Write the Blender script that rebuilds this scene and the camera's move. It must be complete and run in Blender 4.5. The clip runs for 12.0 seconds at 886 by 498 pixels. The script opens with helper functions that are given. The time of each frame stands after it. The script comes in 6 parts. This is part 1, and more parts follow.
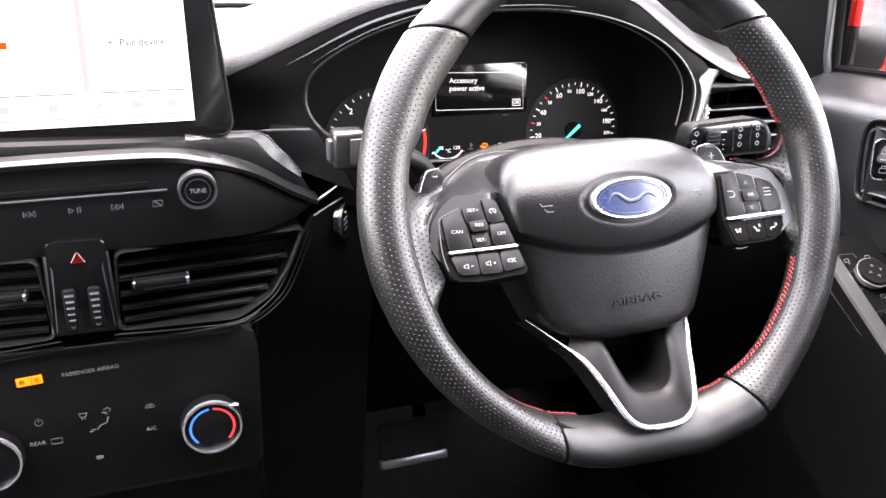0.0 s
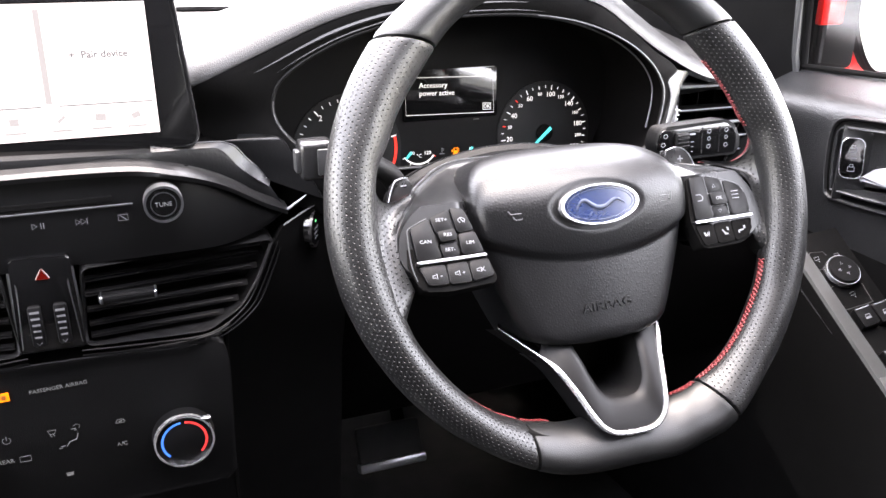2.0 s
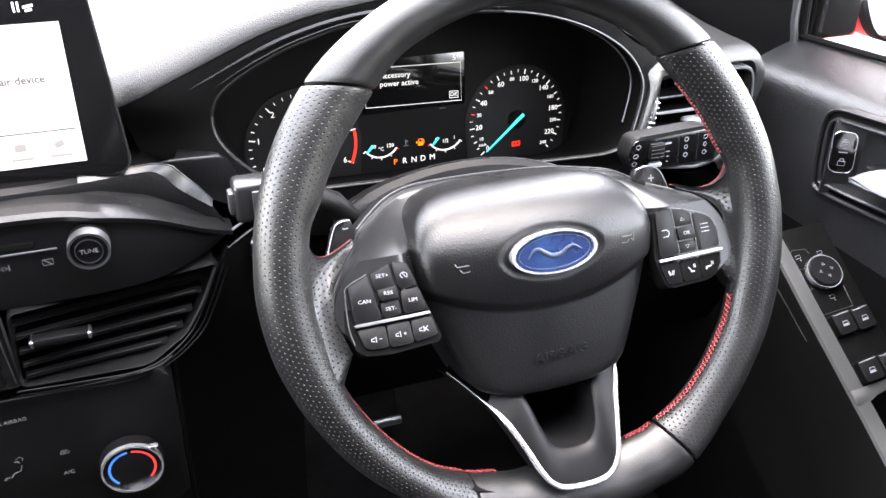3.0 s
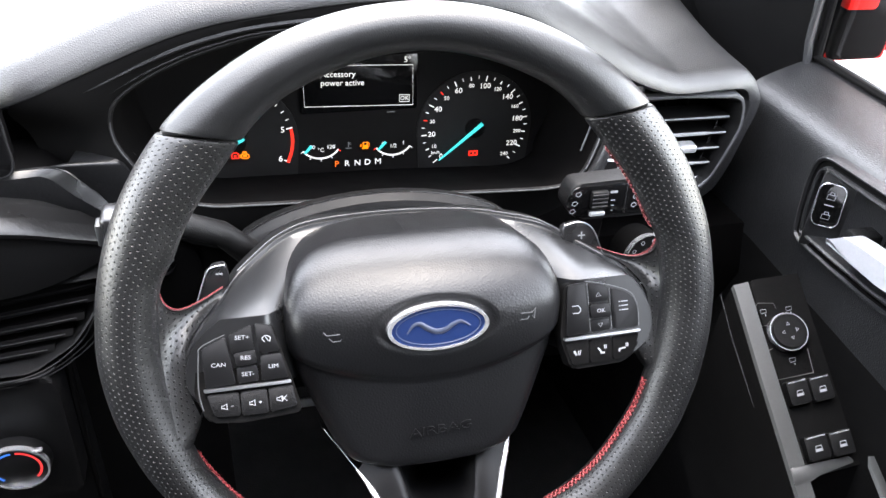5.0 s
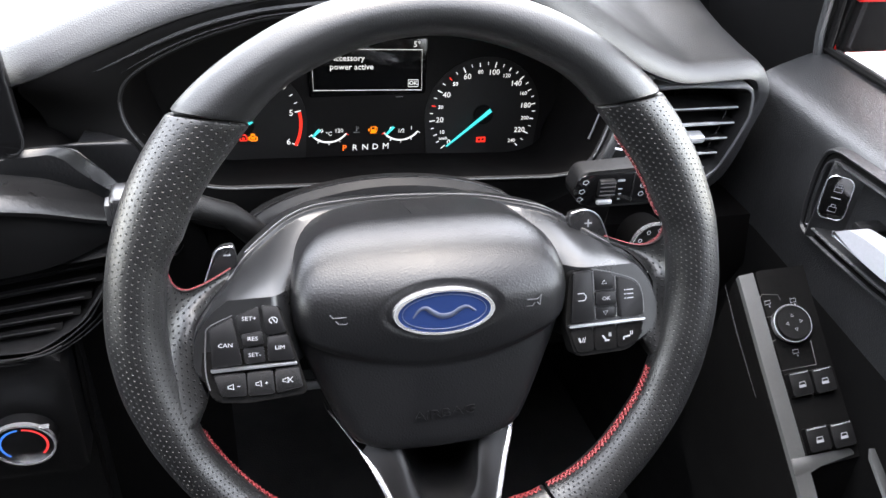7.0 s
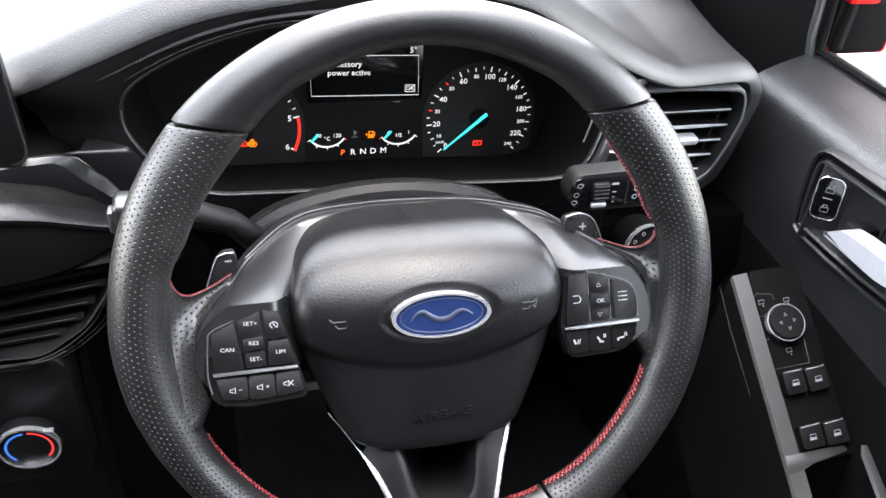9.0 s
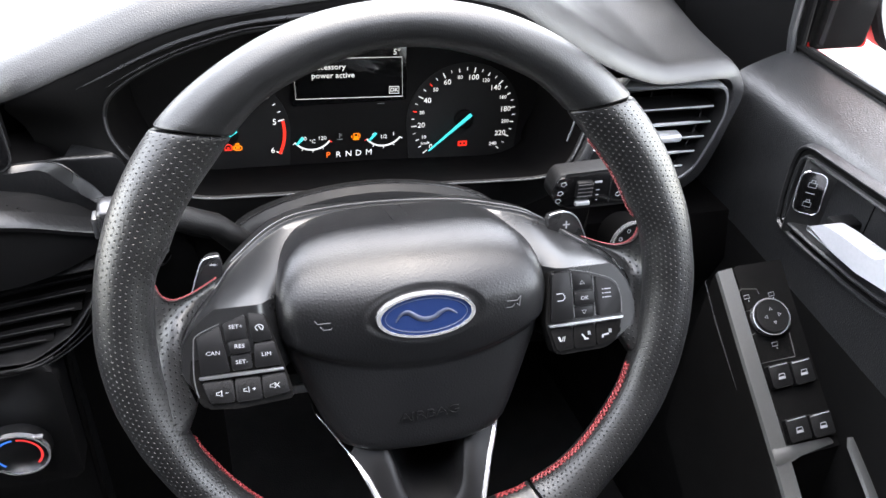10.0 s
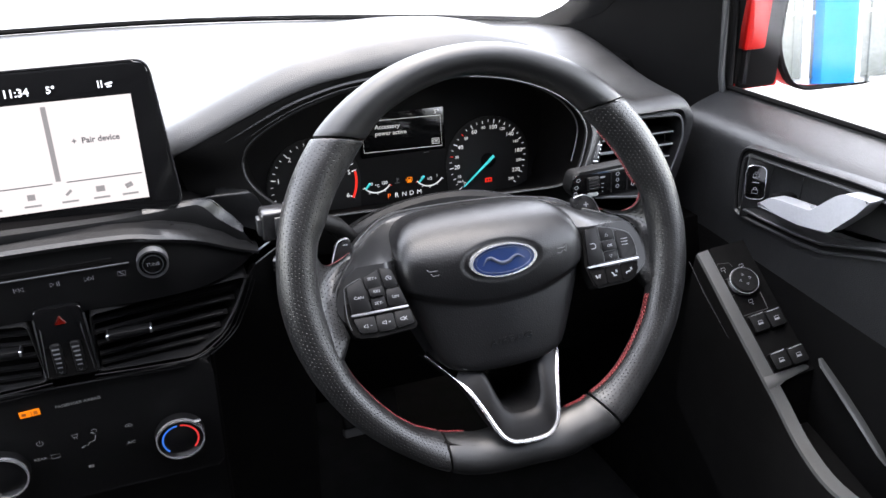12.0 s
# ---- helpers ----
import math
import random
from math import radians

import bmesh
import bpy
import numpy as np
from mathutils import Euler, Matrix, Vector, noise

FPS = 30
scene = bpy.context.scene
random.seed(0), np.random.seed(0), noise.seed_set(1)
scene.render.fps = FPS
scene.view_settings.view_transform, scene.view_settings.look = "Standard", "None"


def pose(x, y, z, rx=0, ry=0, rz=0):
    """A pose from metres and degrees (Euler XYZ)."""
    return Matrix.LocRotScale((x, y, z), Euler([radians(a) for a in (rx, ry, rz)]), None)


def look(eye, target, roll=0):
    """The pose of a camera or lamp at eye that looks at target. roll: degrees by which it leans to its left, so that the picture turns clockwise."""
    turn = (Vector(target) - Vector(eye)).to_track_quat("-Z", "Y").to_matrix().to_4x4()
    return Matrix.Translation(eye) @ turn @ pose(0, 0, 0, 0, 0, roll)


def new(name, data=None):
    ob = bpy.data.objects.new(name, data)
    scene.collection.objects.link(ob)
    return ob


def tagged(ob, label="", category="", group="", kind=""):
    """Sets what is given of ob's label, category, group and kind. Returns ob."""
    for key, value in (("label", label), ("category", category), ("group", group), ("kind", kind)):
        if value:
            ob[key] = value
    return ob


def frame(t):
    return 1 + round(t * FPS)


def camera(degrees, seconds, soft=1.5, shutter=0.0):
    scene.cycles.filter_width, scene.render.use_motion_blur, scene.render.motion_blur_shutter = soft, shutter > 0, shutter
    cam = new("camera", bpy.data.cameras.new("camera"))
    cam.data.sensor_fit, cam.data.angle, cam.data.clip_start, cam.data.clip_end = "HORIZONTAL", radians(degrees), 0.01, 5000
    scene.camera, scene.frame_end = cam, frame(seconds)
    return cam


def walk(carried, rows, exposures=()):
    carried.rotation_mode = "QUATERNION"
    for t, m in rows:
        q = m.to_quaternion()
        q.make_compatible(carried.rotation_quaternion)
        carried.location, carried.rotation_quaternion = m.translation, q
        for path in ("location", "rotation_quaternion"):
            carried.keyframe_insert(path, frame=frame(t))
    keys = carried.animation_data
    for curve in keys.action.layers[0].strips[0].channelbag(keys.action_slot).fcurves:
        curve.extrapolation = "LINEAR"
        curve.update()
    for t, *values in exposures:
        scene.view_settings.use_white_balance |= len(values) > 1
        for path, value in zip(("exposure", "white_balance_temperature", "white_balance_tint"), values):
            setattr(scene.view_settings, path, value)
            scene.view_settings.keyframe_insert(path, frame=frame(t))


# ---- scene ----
cam = camera(56.0, 12.0)
PATH = [
    (0, (-0.296, -0.457, 1.067), (0.334, 1.296, 0.34), 0.9),
    (0.5, (-0.295, -0.456, 1.07), (0.351, 1.292, 0.343), 0.6),
    (1, (-0.297, -0.455, 1.073), (0.358, 1.286, 0.339), 0.7),
    (1.5, (-0.292, -0.455, 1.074), (0.368, 1.282, 0.336), 0.6),
    (2, (-0.287, -0.455, 1.075), (0.384, 1.279, 0.338), 0.4),
    (2.5, (-0.276, -0.445, 1.096), (0.401, 1.275, 0.33), 0.4),
    (3, (-0.223, -0.397, 1.159), (0.387, 1.224, 0.161), 0.6),
    (3.5, (-0.172, -0.368, 1.181), (0.376, 1.19, 0.054), 3.0),
    (3.7, (-0.151, -0.361, 1.192), (0.362, 1.199, 0.05), 2.9),
    (5.3, (-0.099, -0.337, 1.216), (0.345, 1.2, 0.017), 4.6),
    (5.5, (-0.099, -0.335, 1.214), (0.346, 1.198, 0.009), 4.8),
    (6, (-0.1, -0.34, 1.219), (0.34, 1.188, 0.006), 5.1),
    (6.5, (-0.101, -0.345, 1.222), (0.346, 1.183, 0.012), 5.3),
    (7, (-0.102, -0.342, 1.216), (0.336, 1.185, 0.0), 5.3),
    (9, (-0.102, -0.347, 1.225), (0.336, 1.176, 0.005), 4.9),
    (9.5, (-0.103, -0.348, 1.226), (0.341, 1.175, 0.008), 4.7),
    (10, (-0.097, -0.351, 1.227), (0.356, 1.17, 0.009), 4.3),
    (10.5, (-0.105, -0.356, 1.223), (0.361, 1.16, 0.003), 3.8),
    (11, (-0.147, -0.372, 1.217), (0.337, 1.143, 0.004), 3.4),
    (11.5, (-0.206, -0.47, 1.218), (0.333, 1.127, 0.141), -0.8),
    (12, (-0.247, -0.554, 1.22), (0.344, 1.124, 0.306), -0.8),
]
walk(cam, [(t, look(eye, target, roll)) for t, eye, target, roll in PATH],
     [(0, 5.75, 7900, 20), (2.5, 5.55, 7700, 16), (3.5, 5.45, 7500, 13), (6, 5.1, 7400, 12), (10.5, 5.05, 7400, 12), (11.3, 5.1, 7400, 12), (12, 4.5, 7300, 13)])

# ---- light ----
world = bpy.data.worlds.new("sky")
scene.world = world
world.use_nodes = True
wn = world.node_tree.nodes
sky = wn.new("ShaderNodeTexSky")
sky.sky_type = "NISHITA"
sky.sun_disc = False
sky.sun_elevation, sky.sun_rotation = radians(78), radians(20)
sky.air_density, sky.dust_density, sky.ozone_density = 1.0, 1.0, 1.0
pale = wn.new("ShaderNodeHueSaturation")  # thin cloud takes most of the blue out of the sky
pale.inputs["Saturation"].default_value = 0.50
world.node_tree.links.new(sky.outputs[0], pale.inputs["Color"])
world.node_tree.links.new(pale.outputs[0], wn["Background"].inputs[0])
wn["Background"].inputs[1].default_value = 0.15
sun = new("sun", bpy.data.lights.new("sun", "SUN"))
sun.data.energy, sun.data.angle, sun.data.color = 0.12, radians(40), (0.82, 0.91, 1.0)
sun.matrix_world = look((0, 0, 0), (0.071, -0.195, -0.978))


# ---- materials ----
def nodes_of(m):
    return m.node_tree.nodes, m.node_tree.links


def mat(name, col, rough=0.5, metal=0.0, grain=0.0, bump=0.0, vary=0.25, spec=0.5, coat=0.0, emit=None, power=0.0,
        smear=0.15, kind="noise"):
    """A surface with colour drift at two scales, uneven gloss and a fine relief of `grain` cells a metre."""
    m = bpy.data.materials.new(name)
    m.use_nodes = True
    n, l = nodes_of(m)
    b = n["Principled BSDF"]
    b.inputs["Metallic"].default_value = metal
    b.inputs["Specular IOR Level"].default_value = spec
    b.inputs["Coat Weight"].default_value = coat
    b.inputs["Coat Roughness"].default_value = 0.08
    tc = n.new("ShaderNodeTexCoord")
    big, fine = n.new("ShaderNodeTexNoise"), n.new("ShaderNodeTexNoise")
    big.inputs["Scale"].default_value, fine.inputs["Scale"].default_value = 22.0, 380.0
    big.inputs["Detail"].default_value = 5.0
    for t in (big, fine):
        l.new(tc.outputs["Object"], t.inputs["Vector"])
    mix = n.new("ShaderNodeMix")
    mix.data_type = "FLOAT"
    mix.inputs["Factor"].default_value = 0.4
    l.new(big.outputs[0], mix.inputs[2])
    l.new(fine.outputs[0], mix.inputs[3])
    ramp = n.new("ShaderNodeMix")
    ramp.data_type = "RGBA"
    ramp.inputs[6].default_value = (*[c * (1 - vary) for c in col], 1)
    ramp.inputs[7].default_value = (*[min(1, c * (1 + vary)) for c in col], 1)
    l.new(mix.outputs[0], ramp.inputs[0])
    l.new(ramp.outputs[2], b.inputs["Base Color"])
    rr = n.new("ShaderNodeMapRange")
    rr.inputs["To Min"].default_value, rr.inputs["To Max"].default_value = max(0.02, rough * (1 - smear)), min(1, rough * (1 + smear))
    rr.inputs["From Min"].default_value, rr.inputs["From Max"].default_value = 0.3, 0.7
    l.new(big.outputs[0], rr.inputs["Value"])
    l.new(rr.outputs[0], b.inputs["Roughness"])
    if bump:
        if kind == "leather":
            g = n.new("ShaderNodeTexVoronoi")
            g.feature = "DISTANCE_TO_EDGE"
            out = g.outputs["Distance"]
        else:
            g = n.new("ShaderNodeTexNoise")
            out = g.outputs[0]
        g.inputs["Scale"].default_value = grain
        l.new(tc.outputs["Object"], g.inputs["Vector"])
        bp = n.new("ShaderNodeBump")
        bp.inputs["Strength"].default_value, bp.inputs["Distance"].default_value = bump, 0.0006
        l.new(out, bp.inputs["Height"])
        l.new(bp.outputs[0], b.inputs["Normal"])
    if emit:
        b.inputs["Emission Color"].default_value = (*emit, 1)
        b.inputs["Emission Strength"].default_value = power
    return m


def perforated(name):
    """Smooth black leather with rows of small punched holes, laid out in the mesh's own UV (metres)."""
    m = mat(name, (0.0052, 0.0053, 0.0055), 0.36, grain=900, bump=0.25, kind="leather")
    n, l = nodes_of(m)
    b = n["Principled BSDF"]
    uv = n.new("ShaderNodeUVMap")
    uv.uv_map = "run"
    sep = n.new("ShaderNodeSeparateXYZ")
    l.new(uv.outputs[0], sep.inputs[0])

    def op(kind, a, c=None):
        o = n.new("ShaderNodeMath")
        o.operation = kind
        for k, v in enumerate((a, c)):
            if v is None:
                continue
            if isinstance(v, (int, float)):
                o.inputs[k].default_value = v
            else:
                l.new(v, o.inputs[k])
        return o.outputs[0]

    STEP = 0.0037
    row = op("DIVIDE", sep.outputs[1], STEP * 0.8)
    odd = op("MULTIPLY", op("MODULO", op("FLOOR", row), 2), 0.5)
    col = op("ADD", op("DIVIDE", sep.outputs[0], STEP), odd)
    dx, dy = op("SUBTRACT", op("FRACT", col), 0.5), op("MULTIPLY", op("SUBTRACT", op("FRACT", row), 0.5), 0.8)
    r = op("SQRT", op("ADD", op("MULTIPLY", dx, dx), op("MULTIPLY", dy, dy)))
    hole = n.new("ShaderNodeMapRange")
    hole.inputs["From Min"].default_value, hole.inputs["From Max"].default_value = 0.08, 0.17
    l.new(r, hole.inputs["Value"])
    dull = n.new("ShaderNodeMapRange")
    dull.inputs["To Min"].default_value, dull.inputs["To Max"].default_value = 0.12, 0.52
    l.new(hole.outputs[0], dull.inputs["Value"])
    l.new(dull.outputs[0], b.inputs["Specular IOR Level"])
    old = b.inputs["Normal"].links[0].from_node
    bp = n.new("ShaderNodeBump")
    bp.inputs["Strength"].default_value, bp.inputs["Distance"].default_value = 0.9, 0.0009
    l.new(hole.outputs[0], bp.inputs["Height"])
    l.new(old.outputs[0], bp.inputs["Normal"])
    l.new(bp.outputs[0], b.inputs["Normal"])
    return m


def glass(name, tint=(1, 1, 1), gloss=1.0):
    m = bpy.data.materials.new(name)
    m.use_nodes = True
    n, l = nodes_of(m)
    n.remove(n["Principled BSDF"])
    tr, gl, mx, fr, mu = (n.new("ShaderNode" + k) for k in ("BsdfTransparent", "BsdfGlossy", "MixShader", "Fresnel", "Math"))
    tr.inputs[0].default_value = (*tint, 1)
    gl.inputs["Roughness"].default_value = 0.02
    fr.inputs["IOR"].default_value = 1.45
    mu.operation = "MULTIPLY"
    mu.inputs[1].default_value = gloss
    l.new(fr.outputs[0], mu.inputs[0])
    l.new(mu.outputs[0], mx.inputs[0])
    l.new(tr.outputs[0], mx.inputs[1])
    l.new(gl.outputs[0], mx.inputs[2])
    l.new(mx.outputs[0], n["Material Output"].inputs[0])
    return m


def glow(name, col, power, body=0.5):
    return mat(name, tuple(c * body for c in col), 0.5 if body > .1 else 0.12, emit=col, power=power * 0.82, vary=0.05)


LEATHER = mat("black_leather", (0.0055, 0.0057, 0.0060), 0.36, grain=800, bump=0.26, kind="leather", spec=0.42)
PERF = perforated("perforated_leather")
AIRBAG = mat("airbag_plastic", (0.0040, 0.0041, 0.0045), 0.35, grain=520, bump=0.32, kind="leather", spec=0.36)
SATIN = mat("satin_black", (0.010, 0.010, 0.0105), 0.26, grain=500, bump=0.04)
SOFT = mat("dash_skin", (0.009, 0.0092, 0.0097), 0.42, spec=0.42, grain=650, bump=0.6, kind="leather")
DOORSKIN = mat("door_skin", (0.0075, 0.0077, 0.0082), 0.37, grain=520, bump=0.8, kind="leather", spec=0.65)
SPOKE_SKIN = mat("spoke_satin", (0.006, 0.0062, 0.0066), 0.30, grain=900, bump=0.05, spec=0.38)
HARD = mat("hard_plastic", (0.0034, 0.0034, 0.0036), 0.5, grain=900, bump=0.4, kind="leather", spec=0.16)
MATT = mat("matt_black", (0.0028, 0.0027, 0.0027), 0.85, grain=600, bump=0.2, spec=0.06)
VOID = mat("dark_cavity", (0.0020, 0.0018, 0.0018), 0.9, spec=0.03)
GLOSS = mat("gloss_black", (0.003, 0.003, 0.0032), 0.12, coat=0.6)
FACE = mat("dial_face", (0.0040, 0.0038, 0.0038), 0.6, spec=0.3)
DARKFACE = mat("dial_ground", (0.0024, 0.0021, 0.0021), 0.6, spec=0.15)
BUTTON = mat("button_rubber", (0.0038, 0.0038, 0.0041), 0.42, grain=1500, bump=0.1, spec=0.14)
CHROME = mat("satin_chrome", (0.66, 0.67, 0.69), 0.24, metal=0.85, grain=900, bump=0.02)
STEEL = mat("brushed_steel", (0.42, 0.43, 0.45), 0.34, metal=1.0, grain=700, bump=0.06)
SILVER = mat("silver_paint", (0.34, 0.345, 0.35), 0.33, metal=0.4, grain=900, bump=0.05)
SATINMETAL = mat("satin_metal", (0.38, 0.39, 0.41), 0.32, metal=0.3, grain=900, bump=0.03)
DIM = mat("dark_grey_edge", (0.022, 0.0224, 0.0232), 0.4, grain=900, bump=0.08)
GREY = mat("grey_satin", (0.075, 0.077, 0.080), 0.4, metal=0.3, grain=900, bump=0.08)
PANEL = mat("satin_panel", (0.004, 0.004, 0.0042), 0.32, spec=0.24)
CARBON = mat("carbon_trim", (0.0045, 0.0046, 0.0049), 0.34, grain=420, bump=0.35, spec=0.32)
THREAD = mat("red_thread", (0.12, 0.008, 0.010), 0.6, grain=2500, bump=0.4)
BADGE = mat("badge_silver", (0.045, 0.055, 0.085), 0.35, metal=0.4)
BLUE = mat("blue_enamel", (0.007, 0.016, 0.056), 0.18, coat=0.8, vary=0.04, smear=0.04)
RED = mat("red_paint", (0.44, 0.006, 0.004), 0.5, spec=0.12, vary=0.05)
W = glow("white_mark", (0.9, 0.95, 1.0), 0.032)
WD = glow("dim_mark", (0.7, 0.75, 0.78), 0.0035, .12)
CYAN = glow("cyan_needle", (0.02, 0.62, 0.66), 0.042)
REDL = glow("red_lamp", (1.0, 0.035, 0.02), 0.038)
GEARP = glow("gear_orange", (1.0, 0.17, 0.02), 0.045)
AMBER = glow("amber_lamp", (1.0, 0.25, 0.005), 0.045)
HAZARD = glow("hazard_red", (0.7, 0.03, 0.02), 0.003, .06)
RUBBER = mat("pedal_rubber", (0.007, 0.007, 0.0072), 0.8)
HEATMARK = mat("lamp_print", (0.25, 0.07, 0.01), 0.6)
HEAT = glow("red_scale", (0.85, 0.05, 0.05), 0.03)
COLD = glow("blue_scale", (0.03, 0.18, 0.75), 0.04)
GREENL = glow("green_lamp", (0.1, 0.8, 0.3), 0.05)
SCREEN = glow("screen_white", (0.91, 0.92, 1.0), 0.056, .03)
SCREENG = glow("screen_grey", (0.75, 0.76, 0.84), 0.023, .03)
SCREENT = glow("screen_text", (0.8, 0.82, 0.95), 0.006, .03)
ORANGE = glow("screen_orange", (1.0, 0.13, 0.02), 0.026, .03)
FADED = mat("faded_print", (0.11, 0.112, 0.117), 0.6)
ARMGREY = mat("armrest_grey", (0.031, 0.0322, 0.0320), 0.42, metal=0.0, grain=900, bump=0.1)
PRINT = mat("pale_print", (0.20, 0.207, 0.22), 0.6)
CLEAR = glass("clear_glass", (0.96, 0.97, 0.97), 0.3)


# ---- building helpers ----
def thing(name, label, category, m=None, group="", kind=""):
    ob = new(name)
    if m is not None:
        ob.matrix_world = m
    return tagged(ob, label, category, group, kind)


def finish(bm, smooth=True, angle=35):
    bmesh.ops.recalc_face_normals(bm, faces=bm.faces)
    for f in bm.faces:
        f.smooth = smooth
    for e in bm.edges:
        e.smooth = not (len(e.link_faces) == 2 and e.calc_face_angle(0) > radians(angle))


def part(name, bm, material, parent=None, label="", m=None, angle=35):
    """Links a bmesh as one mesh object under a thing or a part."""
    finish(bm, True, angle)
    me = bpy.data.meshes.new(name)
    bm.to_mesh(me)
    bm.free()
    me.materials.append(material)
    ob = new(name, me)
    if parent is not None:
        ob.parent = parent
    if m is not None:
        ob.matrix_basis = m
    if label:
        tagged(ob, label)
    return ob


def box(sx, sy, sz, bevel=0.0, seg=2, at=(0, 0, 0)):
    bm = bmesh.new()
    bmesh.ops.create_cube(bm, size=1, matrix=Matrix.Translation(at) @ Matrix.Diagonal((sx, sy, sz, 1)))
    if bevel:
        bmesh.ops.bevel(bm, geom=bm.edges[:], offset=bevel, segments=seg, profile=0.5, affect="EDGES")
    return bm


def curve(pts, steps=6, closed=True):
    """A smooth line (Catmull-Rom) through points of any dimension."""
    P = [Vector(p) for p in pts]
    n, out = len(P), []
    for i in range(n if closed else n - 1):
        if closed:
            a, b, c, d = P[i - 1], P[i], P[(i + 1) % n], P[(i + 2) % n]
        else:
            a, b, c, d = P[max(i - 1, 0)], P[i], P[i + 1], P[min(i + 2, n - 1)]
        for k in range(steps):
            t = k / steps
            out.append(0.5 * ((2 * b) + (c - a) * t + (2 * a - 5 * b + 4 * c - d) * t * t + (3 * b - a - 3 * c + d) * t ** 3))
    if not closed:
        out.append(P[-1])
    return out


def rounded(pts, r, seg=4):
    """A closed polygon with its corners rounded by r."""
    out, n = [], len(pts)
    for i in range(n):
        a, b, c = Vector(pts[i - 1]), Vector(pts[i]), Vector(pts[(i + 1) % n])
        u, v = (a - b), (c - b)
        k = min(r, u.length * 0.45, v.length * 0.45)
        p, q = b + u.normalized() * k, b + v.normalized() * k
        for j in range(seg + 1):
            t = j / seg
            out.append((1 - t) ** 2 * p + 2 * t * (1 - t) * b + t * t * q)
    return out


def plate(pts, z0, z1, bevel=0.0005, seg=2):
    """A closed outline (x, y) from z0 up to z1, its upper edge rounded."""
    bm = bmesh.new()
    lo = [bm.verts.new((p[0], p[1], z0)) for p in pts]
    hi = [bm.verts.new((p[0], p[1], z1)) for p in pts]
    n = len(pts)
    top = bm.faces.new(hi)
    bm.faces.new(lo[::-1])
    for i in range(n):
        bm.faces.new((lo[i], lo[(i + 1) % n], hi[(i + 1) % n], hi[i]))
    if bevel:
        bmesh.ops.bevel(bm, geom=list(top.edges), offset=bevel, segments=seg, profile=0.5, affect="EDGES")
    return bm


def loft(rows, closed=False, cap=False):
    """A skin over rows of points of equal length."""
    bm = bmesh.new()
    V = [[bm.verts.new(p) for p in r] for r in rows]
    n = len(rows[0])
    for a, b in zip(V, V[1:]):
        for i in range(n if closed else n - 1):
            j = (i + 1) % n
            bm.faces.new((a[i], a[j], b[j], b[i]))
    if cap:
        bm.faces.new(V[0][::-1])
        bm.faces.new(V[-1])
    return bm


def shrink(pts, d):
    """Moves a closed outline inwards by d."""
    n, out = len(pts), []
    for i in range(n):
        t = (Vector(pts[(i + 1) % n]) - Vector(pts[i - 1])).normalized()
        nrm = Vector((-t.y, t.x))
        out.append(Vector(pts[i]) - nrm * d)
    return out


def even(pts, n, ends=False):
    """n + 1 points at equal steps along a smooth line through points, or closer together at its ends."""
    P = curve(pts, 8, False)
    D = [0.0]
    for a, b in zip(P, P[1:]):
        D.append(D[-1] + (b - a).length)
    out = []
    for k in range(n + 1):
        d, i = D[-1] * ((.5 - .5 * math.cos(math.pi * k / n)) if ends else k / n), 0
        while i < len(P) - 2 and D[i + 1] < d:
            i += 1
        out.append(P[i].lerp(P[i + 1], min(1, (d - D[i]) / max(1e-9, D[i + 1] - D[i]))))
    return out


def patch(c0, c1, d0, d1, ns, nt):
    """Points of a sheet between four edge lines: c0 and c1 run across it, d0 and d1 along it."""
    c0, c1, d0, d1 = even(c0, nt, True), even(c1, nt, True), even(d0, ns), even(d1, ns)
    out = []
    for i in range(ns + 1):
        a, row = i / ns, []
        for j in range(nt + 1):
            b = .5 - .5 * math.cos(math.pi * j / nt)
            row.append(c0[j] * (1 - a) + c1[j] * a + d0[i] * (1 - b) + d1[i] * b
                       - (c0[0] * ((1 - a) * (1 - b)) + c0[-1] * ((1 - a) * b) + c1[0] * (a * (1 - b)) + c1[-1] * (a * b)))
        out.append(row)
    return out


def tube(path, r, sides=8, closed=False, flat=1.0, up=(0, 0, 1)):
    """A round or flattened bar along a path; r may be a list."""
    P = [Vector(p) for p in path]
    n, rows = len(P), []
    for i, p in enumerate(P):
        d = (P[(i + 1) % n] - P[i - 1]) if closed else (P[min(i + 1, n - 1)] - P[max(i - 1, 0)])
        d.normalize()
        s = d.cross(Vector(up))
        s = s.normalized() if s.length > 1e-6 else Vector((1, 0, 0))
        w = s.cross(d).normalized()
        q = r[i] if isinstance(r, (list, tuple)) else r
        rows.append([p + s * q * math.cos(a) + w * q * flat * math.sin(a) for a in [2 * math.pi * k / sides for k in range(sides)]])
    if closed:
        rows.append(rows[0])
    bm = loft(rows, closed=True, cap=not closed)
    if closed:
        bmesh.ops.remove_doubles(bm, verts=bm.verts, dist=1e-6)
    return bm


def disc(r, z0, z1, n=40, bevel=0.0004, c=(0, 0), ry=None):
    return plate([(c[0] + r * math.cos(2 * math.pi * k / n), c[1] + (ry or r) * math.sin(2 * math.pi * k / n)) for k in range(n)], z0, z1, bevel)


